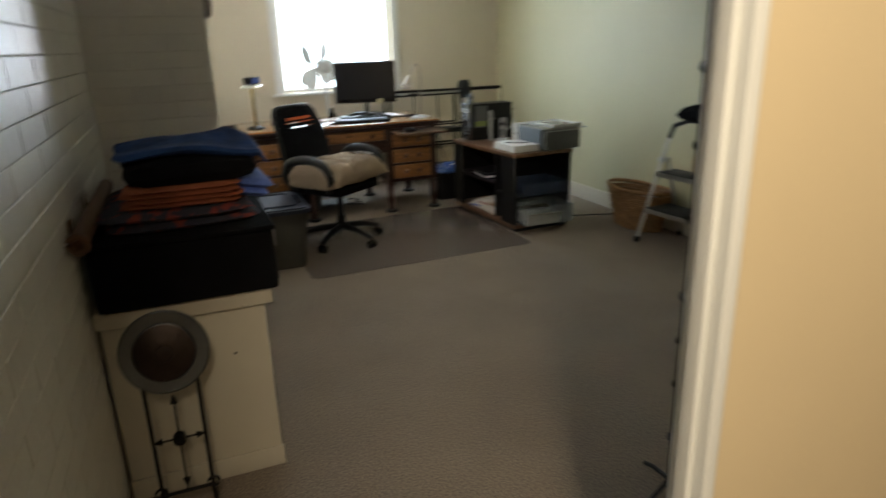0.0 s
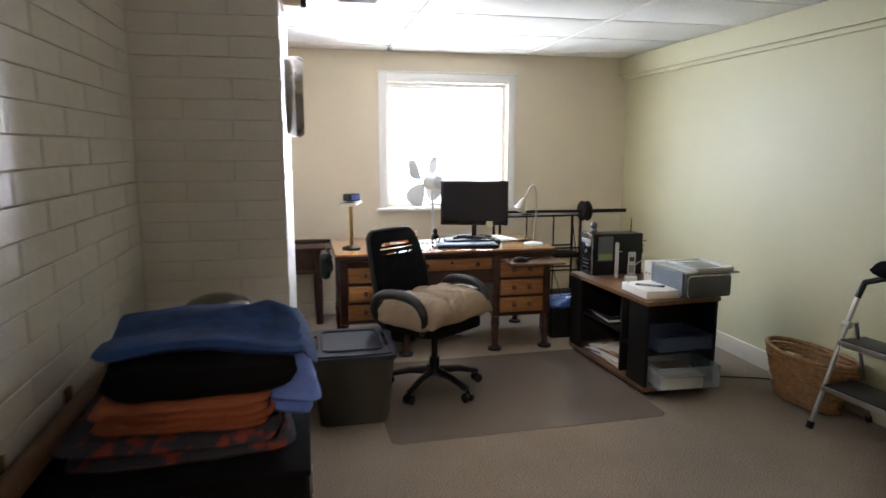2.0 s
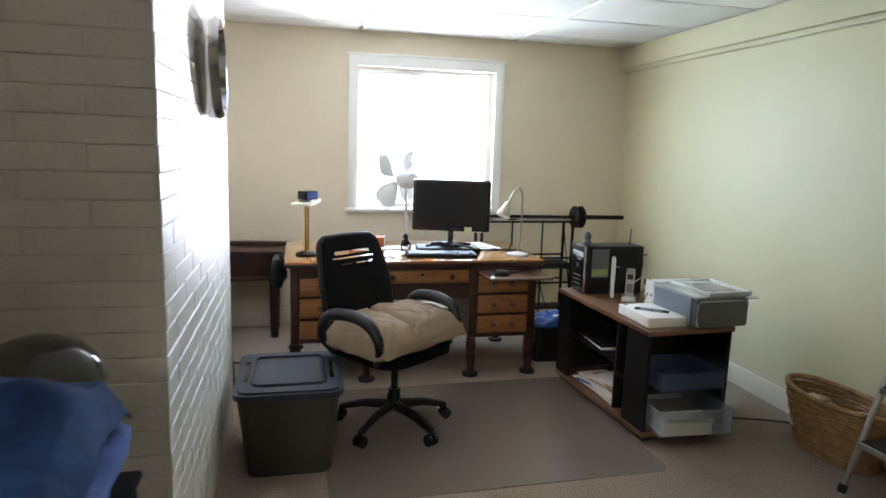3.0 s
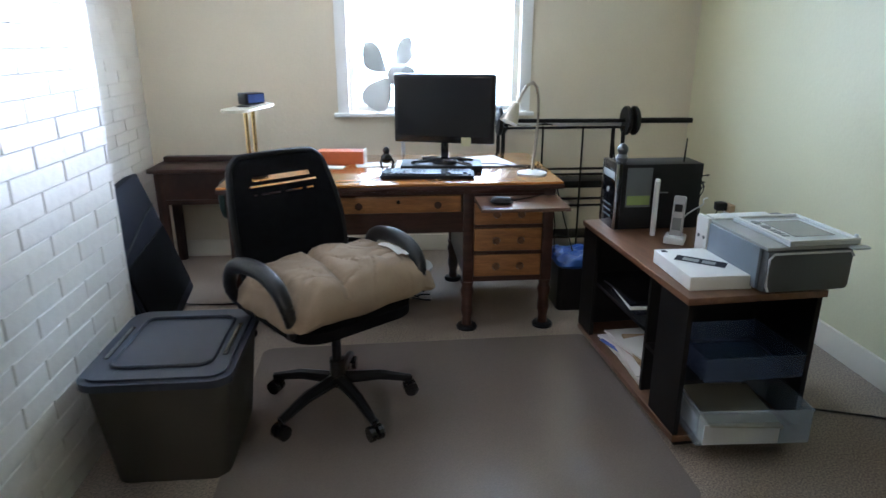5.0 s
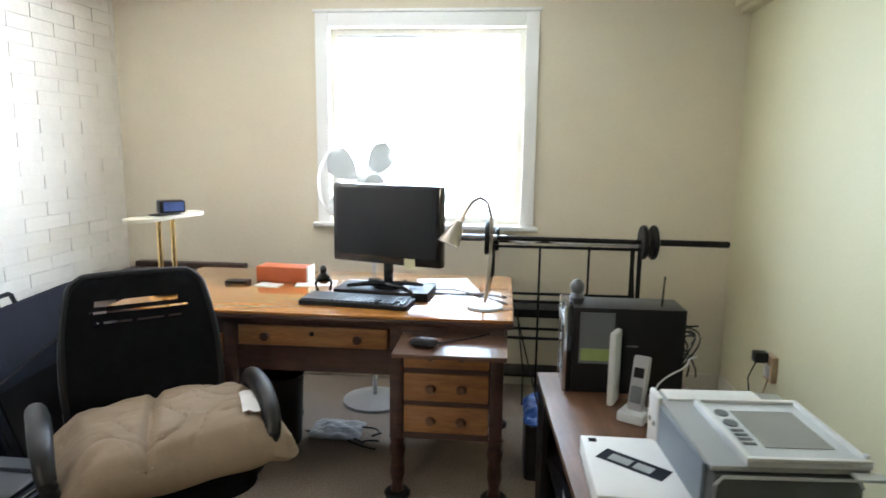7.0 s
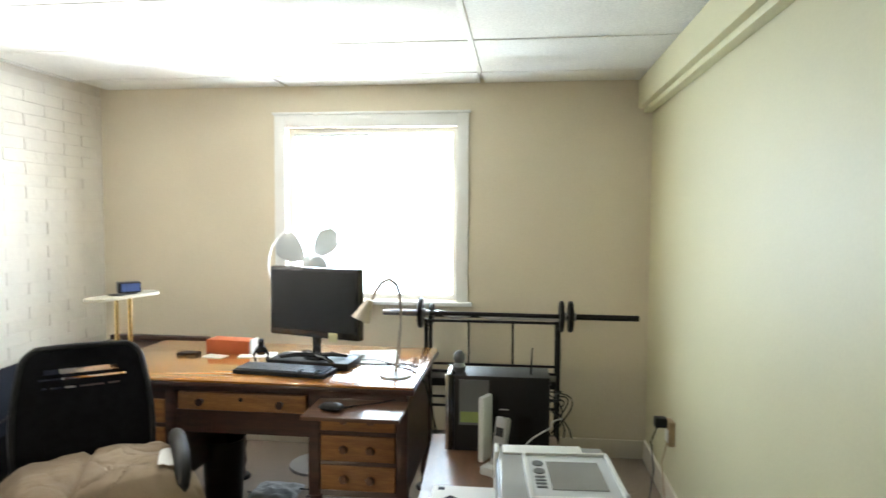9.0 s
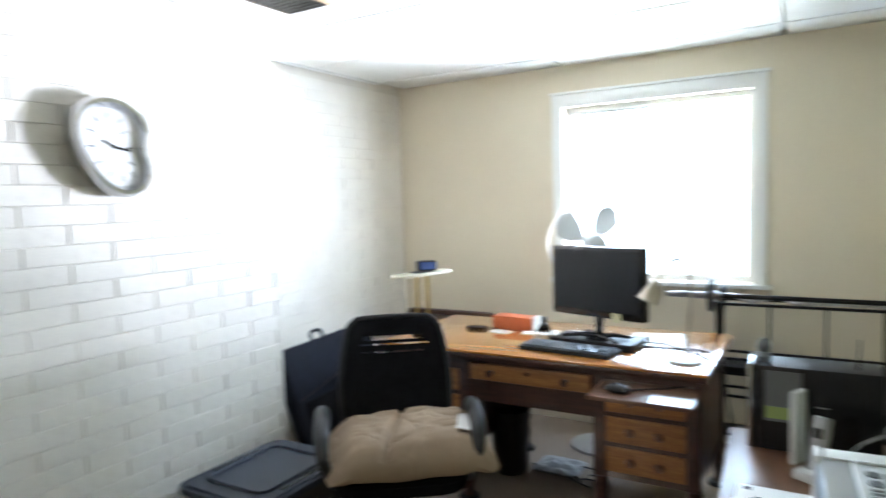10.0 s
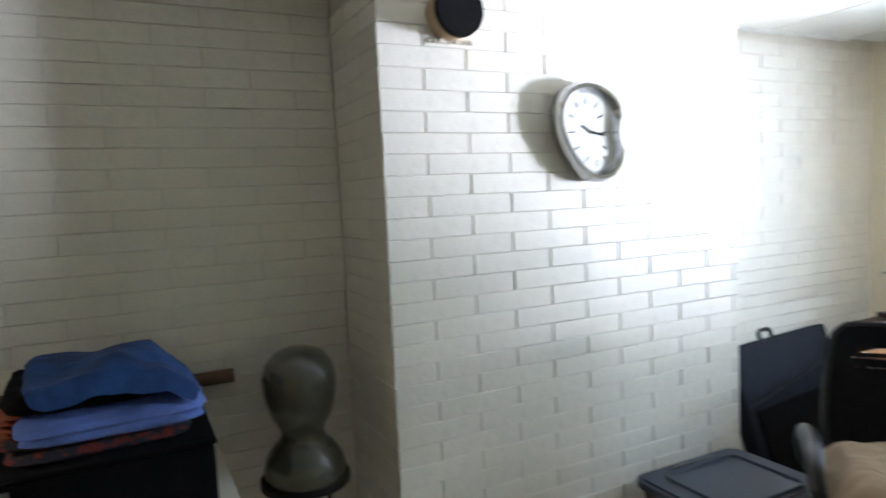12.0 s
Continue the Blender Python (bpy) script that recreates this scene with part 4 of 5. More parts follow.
# framed picture on the brick wall
pic = thing("picture_frame", pose(LX + 0.001, 0.73, 1.49), "dark framed picture hung on the painted brick", "picture")
bm = bmesh.new()
for y0, y1, z0, z1 in ((-0.23, 0.23, -0.27, -0.245), (-0.23, 0.23, 0.245, 0.27), (-0.23, -0.205, -0.2449, 0.2449), (0.205, 0.23, -0.2449, 0.2449)):
    box(bm, 0, y0, z0, 0.022, y1, z1, 0.003)
part("frame", bm, dark_pewter, pic)
part("mat_board", box(bmesh.new(), 0.002, -0.2045, -0.2445, 0.010, 0.2045, 0.2445), paper, pic)
part("print", box(bmesh.new(), 0.0102, -0.185, -0.22, 0.012, 0.185, 0.22), picture_mat, pic)

# portfolio case leaning in the recess
pf = thing("portfolio_case", pose(0.09, 5.03, 0.012, 0, -18, 7), "large black portfolio case leaning on the brick wall", "case")
part("shell", box(bmesh.new(), -0.04, -0.56, 0.0, 0.04, 0.31, 0.70, 0.014), navy, pf)
part("zip", tube(bmesh.new(), [(0.042, -0.54, 0.05), (0.042, -0.54, 0.42), (0.042, 0.05, 0.50), (0.042, 0.30, 0.52)], 0.004, 6), iron, pf)
part("pocket", box(bmesh.new(), 0.0405, -0.50, 0.06, 0.053, 0.27, 0.40, 0.005), black_cloth, pf)
part("handle", tube(bmesh.new(), [(0, -0.24, 0.695), (0, -0.235, 0.735), (0, -0.22, 0.745), (0, -0.15, 0.745), (0, -0.135, 0.735), (0, -0.13, 0.695)], 0.010), black_plastic, pf)

# dark side table in the recess
tb = thing("side_table", pose(0.11, 5.79, 0), "low dark reddish-brown worn wooden side table against the wall", "side table")
part("top", box(bmesh.new(), -0.30, -0.175, 0.62, 0.31, 0.165, 0.645, 0.008), old_wood, tb)
part("apron", box(bmesh.new(), -0.225, -0.135, 0.455, 0.225, -0.12, 0.6195, 0.003), old_wood, tb)
for xa in (-0.245, 0.23):
    part("side_apron", box(bmesh.new(), xa, -0.10, 0.455, xa + 0.015, 0.10, 0.6195, 0.003), old_wood, tb)
part("lower_rail", box(bmesh.new(), -0.225, -0.14, 0.425, 0.225, -0.118, 0.4545, 0.004), old_wood, tb)
for x in (-0.245, 0.245):
    for y in (-0.12, 0.12):
        part("leg", tube(bmesh.new(), [(x, y, 0.003), (x, y, 0.12), (x, y, 0.3), (x, y, 0.619)], lambda t: 0.030 + 0.009 * abs(math.sin(t * 9))), old_wood, tb)
solid("wooden_board", box(bmesh.new(), -0.33, -0.03, 0, 0.33, 0.03, 0.03, 0.004), old_wood, pose(0.16, 5.90, 0.6455, 0, 0, -1), "long dark wooden board laid across the side table", "board")
# rack and barbell in the far corner
rack = thing("metal_rack", pose(2.285, 5.79, 0), "black metal rack with thin uprights behind the desk", "rack")
for x in (-0.375, 0.375):
    for y in (-0.09, 0.09):
        part("post", cyl(bmesh.new(), (x, y, 0), (x, y, 0.86), 0.012), iron, rack)
for x in (-0.13, 0.12):
    part("thin_post", cyl(bmesh.new(), (x, -0.09, 0.02), (x, -0.09, 0.86), 0.006), iron, rack)
for z in (0.36, 0.56, 0.85):
    part("rail", cyl(bmesh.new(), (-0.375, -0.09, z), (0.375, -0.09, z), 0.008), iron, rack)
    part("rail", cyl(bmesh.new(), (-0.375, 0.09, z), (0.375, 0.09, z), 0.008), iron, rack)
part("shelf", box(bmesh.new(), -0.37, -0.085, 0.47, 0.37, 0.085, 0.515, 0.004), iron, rack)
part("shelf", box(bmesh.new(), -0.37, -0.085, 0.14, 0.37, 0.085, 0.155, 0.004), iron, rack)
for x in (-0.375, 0.375):
    part("brace", tube(bmesh.new(), [(x, -0.09, 0.3), (x, 0.09, 0.8)], 0.005, 6), iron, rack)


def barbell(m, material, label):
    d = thing("barbell", m, label, "barbell", "barbells on the rack")
    part("bar", cyl(bmesh.new(), (-0.60, 0, 0), (0.40, 0, 0), 0.0125), material, d)
    part("sleeve", cyl(bmesh.new(), (-0.62, 0, 0), (-0.40, 0, 0), 0.0165), steel, d)
    part("sleeve", cyl(bmesh.new(), (0.40, 0, 0), (0.77, 0, 0), 0.0165), material, d)
    return d


b1 = barbell(pose(2.33, 5.70, 0.891, 0, 0.5, 1.5), iron, "black barbell with two small plates across the rack")
for x in (-0.45, 0.345, 0.395):
    part("plate", lathe(bmesh.new(), [(0.02, -0.012), (0.082, -0.012), (0.088, -0.006), (0.088, 0.006), (0.082, 0.012), (0.02, 0.012)], seg=30), iron, b1).matrix_local = pose(x, 0, 0, 0, 90, 0)
    part("collar", cyl(bmesh.new(), (x + 0.013, 0, 0), (x + 0.03, 0, 0), 0.024), steel, b1)
b2 = thing("curl_bar", pose(2.10, 5.77, 0.872, 0, 1.0, -1), "polished steel curl bar lying across the rack", "barbell")
part("bar", tube(bmesh.new(), [(-0.45, 0, 0)] + [(-0.2 + 0.02 * k, 0.02 * math.sin(k * 0.55), 0.009 * math.sin(k * 0.55)) for k in range(23)] + [(0.3, 0, 0), (0.6, 0, 0)], 0.0125), silver, b2)
part("plate", lathe(bmesh.new(), [(0.02, -0.012), (0.056, -0.012), (0.062, -0.006), (0.062, 0.006), (0.056, 0.012), (0.02, 0.012)], seg=30), iron, b2).matrix_local = pose(-0.17, 0, 0, 0, 90, 0)
part("sleeve", cyl(bmesh.new(), (-0.46, 0, 0), (-0.25, 0, 0), 0.016), steel, b2)

# lamps on the desk
bl = thing("desk_lamp", pose(0.575, 4.90, 0.7405, 0, 0, 78), "brass desk lamp with a long flat glass shade", "desk lamp")
part("base", lathe(bmesh.new(), [(0.065, 0), (0.065, 0.012), (0.03, 0.025)]), iron, bl)
for x in (-0.04, 0.04):
    part("stem", cyl(bmesh.new(), (x, 0, 0.02), (x, 0, 0.315), 0.0105), brass, bl)
part("shade", prism(bmesh.new(), rounded(0.40, 0.12, 0.055), 0.315, 0.328), shade_white, bl, "pale glass shade glowing at the edges")
part("clip", box(bmesh.new(), -0.06, -0.03, 0.3285, 0.06, 0.03, 0.335, 0.003), iron, bl)
sc = thing("small_camera", pose(0.585, 4.93, 1.0765, 0, 0, 40), "small dark gadget on the lamp, blue glow coloured on its face", "gadget")
part("body", box(bmesh.new(), -0.05, -0.035, 0, 0.05, 0.035, 0.05, 0.006), black_plastic, sc)
# Plain blue cloth colour stands in for the gadget's blue glow.
part("face", box(bmesh.new(), -0.035, -0.037, 0.008, 0.045, -0.0355, 0.045), denim_pale, sc)
gl = thing("gooseneck_lamp", pose(1.90, 4.84, 0.7405, 0, 0, 0), "white gooseneck desk lamp bent over", "desk lamp")
part("base", lathe(bmesh.new(), [(0.07, 0), (0.07, 0.01), (0.02, 0.022)], seg=28), light_grey, gl)
part("neck", tube(bmesh.new(), [(0, 0, 0.02), (0.010, 0.004, 0.10), (0.018, 0.010, 0.20), (0.021, 0.012, 0.29), (0.017, 0.005, 0.36), (0.004, -0.01, 0.41), (-0.022, -0.035, 0.433), (-0.052, -0.052, 0.42), (-0.078, -0.060, 0.38), (-0.092, -0.062, 0.345)], 0.0075), satin_nickel, gl, "nickel bent neck")
shade = bmesh.new()
lathe(shade, [(0.045, 0.0), (0.043, 0.002), (0.03, 0.05), (0.014, 0.095)], seg=24)
part("shade", shade, satin_nickel, gl, "nickel bell shade").matrix_local = pose(-0.138, -0.085, 0.26, -12, 24, 0)

# pedestal fan behind the desk
fan = thing("pedestal_fan", pose(1.30, 5.62, 0), "white pedestal fan with broad grey blades behind the desk", "fan")
part("base", lathe(bmesh.new(), [(0.17, 0), (0.17, 0.015), (0.05, 0.04)], seg=30), phone_grey, fan)
part("pole", cyl(bmesh.new(), (0, 0.0, 0.03), (0, 0.0, 1.13), 0.012), light_grey, fan)
FM = pose(-0.03, -0.02, 1.17, 88, 0, -148)
mo = bmesh.new()
lathe(mo, [(0.02, -0.13), (0.055, -0.11), (0.065, -0.05), (0.06, 0.0), (0.03, 0.012)], seg=24)
part("motor", mo, light_grey, fan).matrix_local = FM
for k in range(4):
    a0 = radians(90 * k + 38)
    bm = bmesh.new()
    rows = []
    for i in range(9):
        rr = 0.03 + 0.20 * i / 8
        half = 0.22 + 0.30 * math.sin(math.pi * min(1, i / 8 * 0.8 + 0.12)) if i < 8 else 0.18
        rows.append([bm.verts.new((rr * math.cos(a0 + half * (j / 4 - 1)), rr * math.sin(a0 + half * (j / 4 - 1)), 0.06 + 0.032 * (j / 4 - 1) * (0.6 + 0.4 * rr / 0.24))) for j in range(9)])
    for u, v in zip(rows, rows[1:]):
        for j in range(8):
            bm.faces.new((u[j], u[j + 1], v[j + 1], v[j]))
    ext = bmesh.ops.solidify(bm, geom=bm.faces[:], thickness=0.002)
    part("blade", bm, fan_white, fan).matrix_local = FM
part("spinner", lathe(bmesh.new(), [(0.035, 0.015), (0.034, 0.045), (0.015, 0.06)], seg=20), fan_white, fan).matrix_local = FM
for r0, z0 in ((0.235, 0.05), (0.235, 0.085), (0.10, 0.115)):
    part("cage_ring", tube(bmesh.new(), [(r0 * math.cos(a * math.pi / 20), r0 * math.sin(a * math.pi / 20), z0) for a in range(41)], 0.0025, 6), white_plastic, fan).matrix_local = FM

# small things on the desk
ob = thing("orange_box", pose(0.965, 5.22, 0.7405, 0, 0, -6), "flat orange-red cardboard box on the desk", "box")
part("carton", box(bmesh.new(), -0.12, -0.05, 0, 0.12, 0.05, 0.068, 0.002), orange_box, ob)
part("white_end", box(bmesh.new(), 0.1205, -0.04, 0.0, 0.128, 0.04, 0.075, 0.002), paper, ob)
for x, y, w, d, a, mm, lb, nm in ((0.93, 5.10, 0.11, 0.07, -12, paper, "white paper card lying on the desk", "paper_card"), (0.775, 5.13, 0.10, 0.06, 3, black_plastic, "small dark flat gadget lying on the desk", "flat_gadget"),
                                  (1.13, 5.16, 0.18, 0.12, 10, paper, "white sheets lying beside the toy figure", "paper_sheet"), (1.46, 5.14, 0.42, 0.22, -4, paper, "white sheets lying under the monitor foot", "paper_sheet"),
                                  (1.72, 5.20, 0.24, 0.30, 15, paper, "white sheets lying beside the monitor", "paper_sheet")):
    solid(nm, box(bmesh.new(), -w / 2, -d / 2, 0, w / 2, d / 2, 0.003 if mm is paper else 0.012), mm, pose(x, y, 0.7403, 0, 0, a), lb, "paper" if mm is paper else "gadget")
solid("flat_console", box(bmesh.new(), -0.20, -0.09, 0, 0.20, 0.10, 0.033, 0.005), black_plastic, pose(1.475, 5.005, 0.7405, 0, 0, -5), "thin black console lying under the monitor", "console")
toy = thing("toy_figure", pose(1.20, 5.03, 0.7405, 0, 0, 20), "small black figurine crouching on the desk", "figurine")
part("body", pillow(0.05, 0.035, 0.05, 77), gloss_black, toy).matrix_local = pose(0, 0, 0.03)
part("head", pillow(0.03, 0.03, 0.035, 78), gloss_black, toy).matrix_local = pose(0, 0, 0.075)
for x in (-0.026, 0.026):
    part("limb", tube(bmesh.new(), [(x * 0.7, 0, 0.065), (x * 1.3, -0.01, 0.035), (x, -0.012, 0.003)], 0.007, 8), gloss_black, toy)
ms = thing("mouse", pose(1.70, 4.53, 0.672, 0, 0, 75), "black computer mouse on the pull-out board", "mouse")
bm = pillow(0.06, 0.10, 0.034, 55, 0.6, 0.0, 16)
part("shell", bm, black_plastic, ms)
part("wheel", cyl(bmesh.new(), (-0.003, -0.028, 0.027), (0.003, -0.028, 0.027), 0.007), grey_metal, ms)


def cable(pts, r=0.0032, material=None):
    solid("cable", tube(bmesh.new(), pts, r, 7), material or black_plastic, pose(0, 0, 0), "thin black cable" + " trailing loosely", "cable", "loose cables")


def sag(a, b, n=10, drop=0.05, wob=0.02, seed=1):
    a, b = Vector(a), Vector(b)
    rng = random.Random(seed)
    p = [rng.uniform(0, 6) for _ in range(2)]
    return [a.lerp(b, i / n) + Vector((wob * math.sin(p[0] + 5 * i / n) * math.sin(math.pi * i / n), wob * math.cos(p[1] + 4 * i / n) * math.sin(math.pi * i / n), -drop * math.sin(math.pi * i / n))) for i in range(n + 1)]


cable(sag((1.73, 4.54, 0.678), (1.93, 4.70, 0.677), 8, 0.0, 0.015, 2))
cable([(1.55, 5.03, 0.80), (1.66, 5.04, 0.745), (1.78, 5.03, 0.744), (1.90, 5.06, 0.744), (1.98, 5.02, 0.744), (2.03, 4.98, 0.70), (2.06, 4.96, 0.45), (2.06, 4.95, 0.3)])
cable([(1.60, 5.10, 0.744), (1.75, 5.12, 0.744), (1.93, 4.98, 0.744), (1.985, 4.90, 0.744), (2.028, 4.88, 0.70), (2.08, 4.86, 0.50), (2.12, 4.82, 0.35)])
for k in range(4):
    cable(sag((2.60, 4.47 + 0.03 * k, 0.80 - 0.04 * k), (2.56 + 0.03 * k, 4.62, 0.575), 12, -0.05 - 0.02 * k, 0.06, 5 + k))
cable(sag((2.46, 4.40, 0.60), (2.60, 4.46, 0.70), 10, -0.03, 0.03, 15), 0.003, light_grey)
for k in range(3):
    cable(sag((1.05 + 0.1 * k, 5.2, 0.012 + 0.006 * k), (1.42, 5.05 + 0.07 * k, 0.012 + 0.006 * k), 14, 0.0, 0.07, 21 + k), 0.004)
cable([(0.0, 5.2, 0.006), (0.12, 5.12, 0.006), (0.3, 5.1, 0.006), (0.55, 5.12, 0.006)], 0.004)
cable([(2.62, 3.95, 0.006), (2.80, 3.86, 0.006), (3.0, 3.79, 0.006), (3.15, 3.72, 0.006)], 0.004)

# outlet with its plug on the wall
ol = structure("outlet_1", box(bmesh.new(), RX - 0.03, 5.26, 0.33, RX - 0.002, 5.34, 0.45, 0.003), card_tan, "surface-mounted outlet box on the pale wall")
part("plug", box(bmesh.new(), RX - 0.09, 5.29, 0.41, RX - 0.0305, 5.345, 0.46, 0.01), black_plastic, ol)
part("plate", box(bmesh.new(), RX - 0.034, 5.272, 0.345, RX - 0.0302, 5.328, 0.405, 0.001), white_plastic, ol)
cable([(3.13, 5.32, 0.42), (3.10, 5.33, 0.33), (3.11, 5.30, 0.2), (3.08, 5.25, 0.06), (2.98, 5.1, 0.008), (2.8, 4.9, 0.006)])
cable([(3.168, 5.28, 0.35), (3.14, 5.27, 0.25), (3.15, 5.24, 0.1), (3.12, 5.1, 0.008), (3.0, 4.9, 0.006)], 0.0028, card_tan)

# figure and antenna on the tower
fg = solid("grey_figurine", lathe(bmesh.new(), [(0.022, 0), (0.026, 0.02), (0.018, 0.035), (0.024, 0.05), (0.022, 0.065), (0.008, 0.08)], seg=14), dark_pewter, CART @ pose(0.10, 0.83, 0.8565), "small dark grey metal figurine on the computer tower", "figurine")
solid("antenna", cyl(bmesh.new(), (0, 0, 0), (0.004, 0, 0.10), 0.004, 0.0025), black_plastic, CART @ pose(0.37, 0.80, 0.8565), "short black stub antenna on the computer tower", "antenna")

# what the media stand holds
def tray(m, w, d, h, label, plastic):
    t = thing("plastic_tray", m, label, "tray", "trays in the media stand")
    part("bottom", box(bmesh.new(), -w / 2 + 0.01, -d / 2 + 0.01, 0, w / 2 - 0.01, d / 2 - 0.01, 0.004), plastic, t)
    for x0, y0, x1, y1 in ((-w / 2, -d / 2, w / 2, -d / 2 + 0.004), (-w / 2, d / 2 - 0.004, w / 2, d / 2), (-w / 2, -d / 2 + 0.005, -w / 2 + 0.004, d / 2 - 0.005), (w / 2 - 0.004, -d / 2 + 0.005, w / 2, d / 2 - 0.005)):
        part("side", box(bmesh.new(), x0, y0, 0.0045, x1, y1, h), plastic, t)
    part("lip", tube(bmesh.new(), [(-w / 2, -d / 2, h), (w / 2, -d / 2, h), (w / 2, d / 2, h), (-w / 2, d / 2, h), (-w / 2, -d / 2 + 0.001, h)], 0.005, 6), plastic, t)
    return t


tray(CART @ pose(0.258, 0.12, 0.261, 0, 0, -2), 0.35, 0.29, 0.085, "dark blue see-through plastic tray on the upper shelf", blue_tray)
tray(CART @ pose(0.25, 0.055, 0.056, 0, 0, -6), 0.39, 0.30, 0.13, "clear plastic tray sticking out, holding papers", clear_plastic)
solid("paper_stack", box(bmesh.new(), -0.13, -0.15, 0, 0.13, 0.13, 0.075, 0.003), paper, CART @ pose(0.21, 0.06, 0.061, 0, 0, -6), "thick stack of white papers in the lower tray", "papers")
solid("tan_folder", box(bmesh.new(), -0.12, -0.15, 0, 0.12, 0.13, 0.006), folder_tan, CART @ pose(0.22, 0.04, 0.1365, 0, 0, -9), "grey-tan folder lying on the paper stack", "folder")
rng = random.Random(4)
for k in range(11):
    z = 0.056 + 0.008 * k
    solid("magazine", box(bmesh.new(), -0.10, -0.13, 0, 0.10, 0.13, 0.0075), (paper, white_cloth, card_tan, paper, paper, red_paper, card_tan, paper, paper, card_tan, paper)[k], CART @ pose(0.145 + rng.uniform(-0.02, 0.03), 0.48 + rng.uniform(-0.03, 0.05), z, 0, 0, rng.uniform(-14, 14)), "loose magazine piled on the bottom board", "magazine", "magazines in the media stand")
for k in range(5):
    solid("leaflet", box(bmesh.new(), -0.09, -0.11, 0, 0.09, 0.11, 0.006), (paper, denim_pale, paper, white_cloth, paper)[k], CART @ pose(0.13 + 0.01 * k, 0.66 + rng.uniform(-0.03, 0.03), 0.056 + 0.0065 * k, 0, 0, rng.uniform(-20, 20)), "white leaflet piled on the bottom board", "leaflet", "leaflets in the media stand")
for k in range(4):
    solid("notebook", box(bmesh.new(), -0.11, -0.13, 0, 0.11, 0.13, 0.009), (navy, paper, navy, black_plastic)[k], CART @ pose(0.15, 0.56 + 0.02 * k, 0.3155 + 0.0095 * k, 0, 0, rng.uniform(-10, 10)), "thin notebook piled on the middle shelf", "notebook", "notebooks in the media stand")

# bin with a blue bag, and what is under the desk
bn = thing("waste_bin", pose(2.23, 5.02, 0), "square black plastic bin topped by a blue bag", "bin")
part("tub", prism(bmesh.new(), rounded(0.31, 0.28, 0.03), 0, 0.235), black_plastic, bn)
part("bag", pillow(0.34, 0.30, 0.07, 91, 0.4, 0.9, 30), blue_bag, bn, "crumpled blue plastic bag").matrix_local = pose(0, 0, 0.215)
part("pale_print", pillow(0.10, 0.14, 0.02, 95, 0.4, 0.6, 14), white_cloth, bn).matrix_local = pose(0.05, -0.06, 0.272)
# A flattened bag shape stands for the pale flat sheet on the floor.
wp = thing("plastic_bag", pose(1.20, 5.22, 0), "crumpled pale flat sheet under the desk", "bag")
part("bag", pillow(0.26, 0.20, 0.035, 63, 0.5, 0.9, 36), phone_grey, wp)
fb = solid("paper_bin", lathe(bmesh.new(), [(0.085, 0), (0.09, 0.01), (0.105, 0.33), (0.11, 0.335), (0.10, 0.33), (0.08, 0.02)], seg=24), black_plastic, pose(0.97, 5.10, 0), "round black paper bin standing under the desk", "bin")

# glass head
bm = lathe(bmesh.new(), [(0.128, 0), (0.134, 0.03), (0.122, 0.07), (0.098, 0.105), (0.076, 0.125), (0.070, 0.15), (0.078, 0.172), (0.095, 0.20), (0.110, 0.24), (0.120, 0.285), (0.121, 0.33), (0.108, 0.375), (0.078, 0.41), (0.035, 0.427), (0.006, 0.43)], seg=40, sx=1.08, sy=1.0)
for v in bm.verts:
    if v.co.x > 0.02 and v.co.z > 0.15:
        dy, z = v.co.y, v.co.z
        v.co.x += 0.026 * math.exp(-(dy / 0.020) ** 2) * math.exp(-((z - 0.245) / 0.030) ** 2)
        v.co.x -= 0.014 * (math.exp(-((dy - 0.042) / 0.024) ** 2) + math.exp(-((dy + 0.042) / 0.024) ** 2)) * math.exp(-((z - 0.275) / 0.022) ** 2)
        v.co.x += 0.012 * math.exp(-(dy / 0.035) ** 2) * math.exp(-((z - 0.195) / 0.014) ** 2)
solid("glass_head", bm, glass_head, pose(-0.005, 2.435, 0.575, 0, 0, -8), "smoky translucent glass head on a small stand", "glass head")
hs = thing("plant_stand", pose(-0.005, 2.435, 0), "small dark stand under the glass head", "stand")
part("top", lathe(bmesh.new(), [(0.145, 0.55), (0.145, 0.574)], seg=24), iron, hs)
for k in range(3):
    a = 2.1 * k + 0.5
    part("leg", tube(bmesh.new(), [(0.12 * math.cos(a), 0.12 * math.sin(a), 0.004), (0.06 * math.cos(a), 0.06 * math.sin(a), 0.3), (0.11 * math.cos(a), 0.11 * math.sin(a), 0.549)], 0.008), iron, hs)


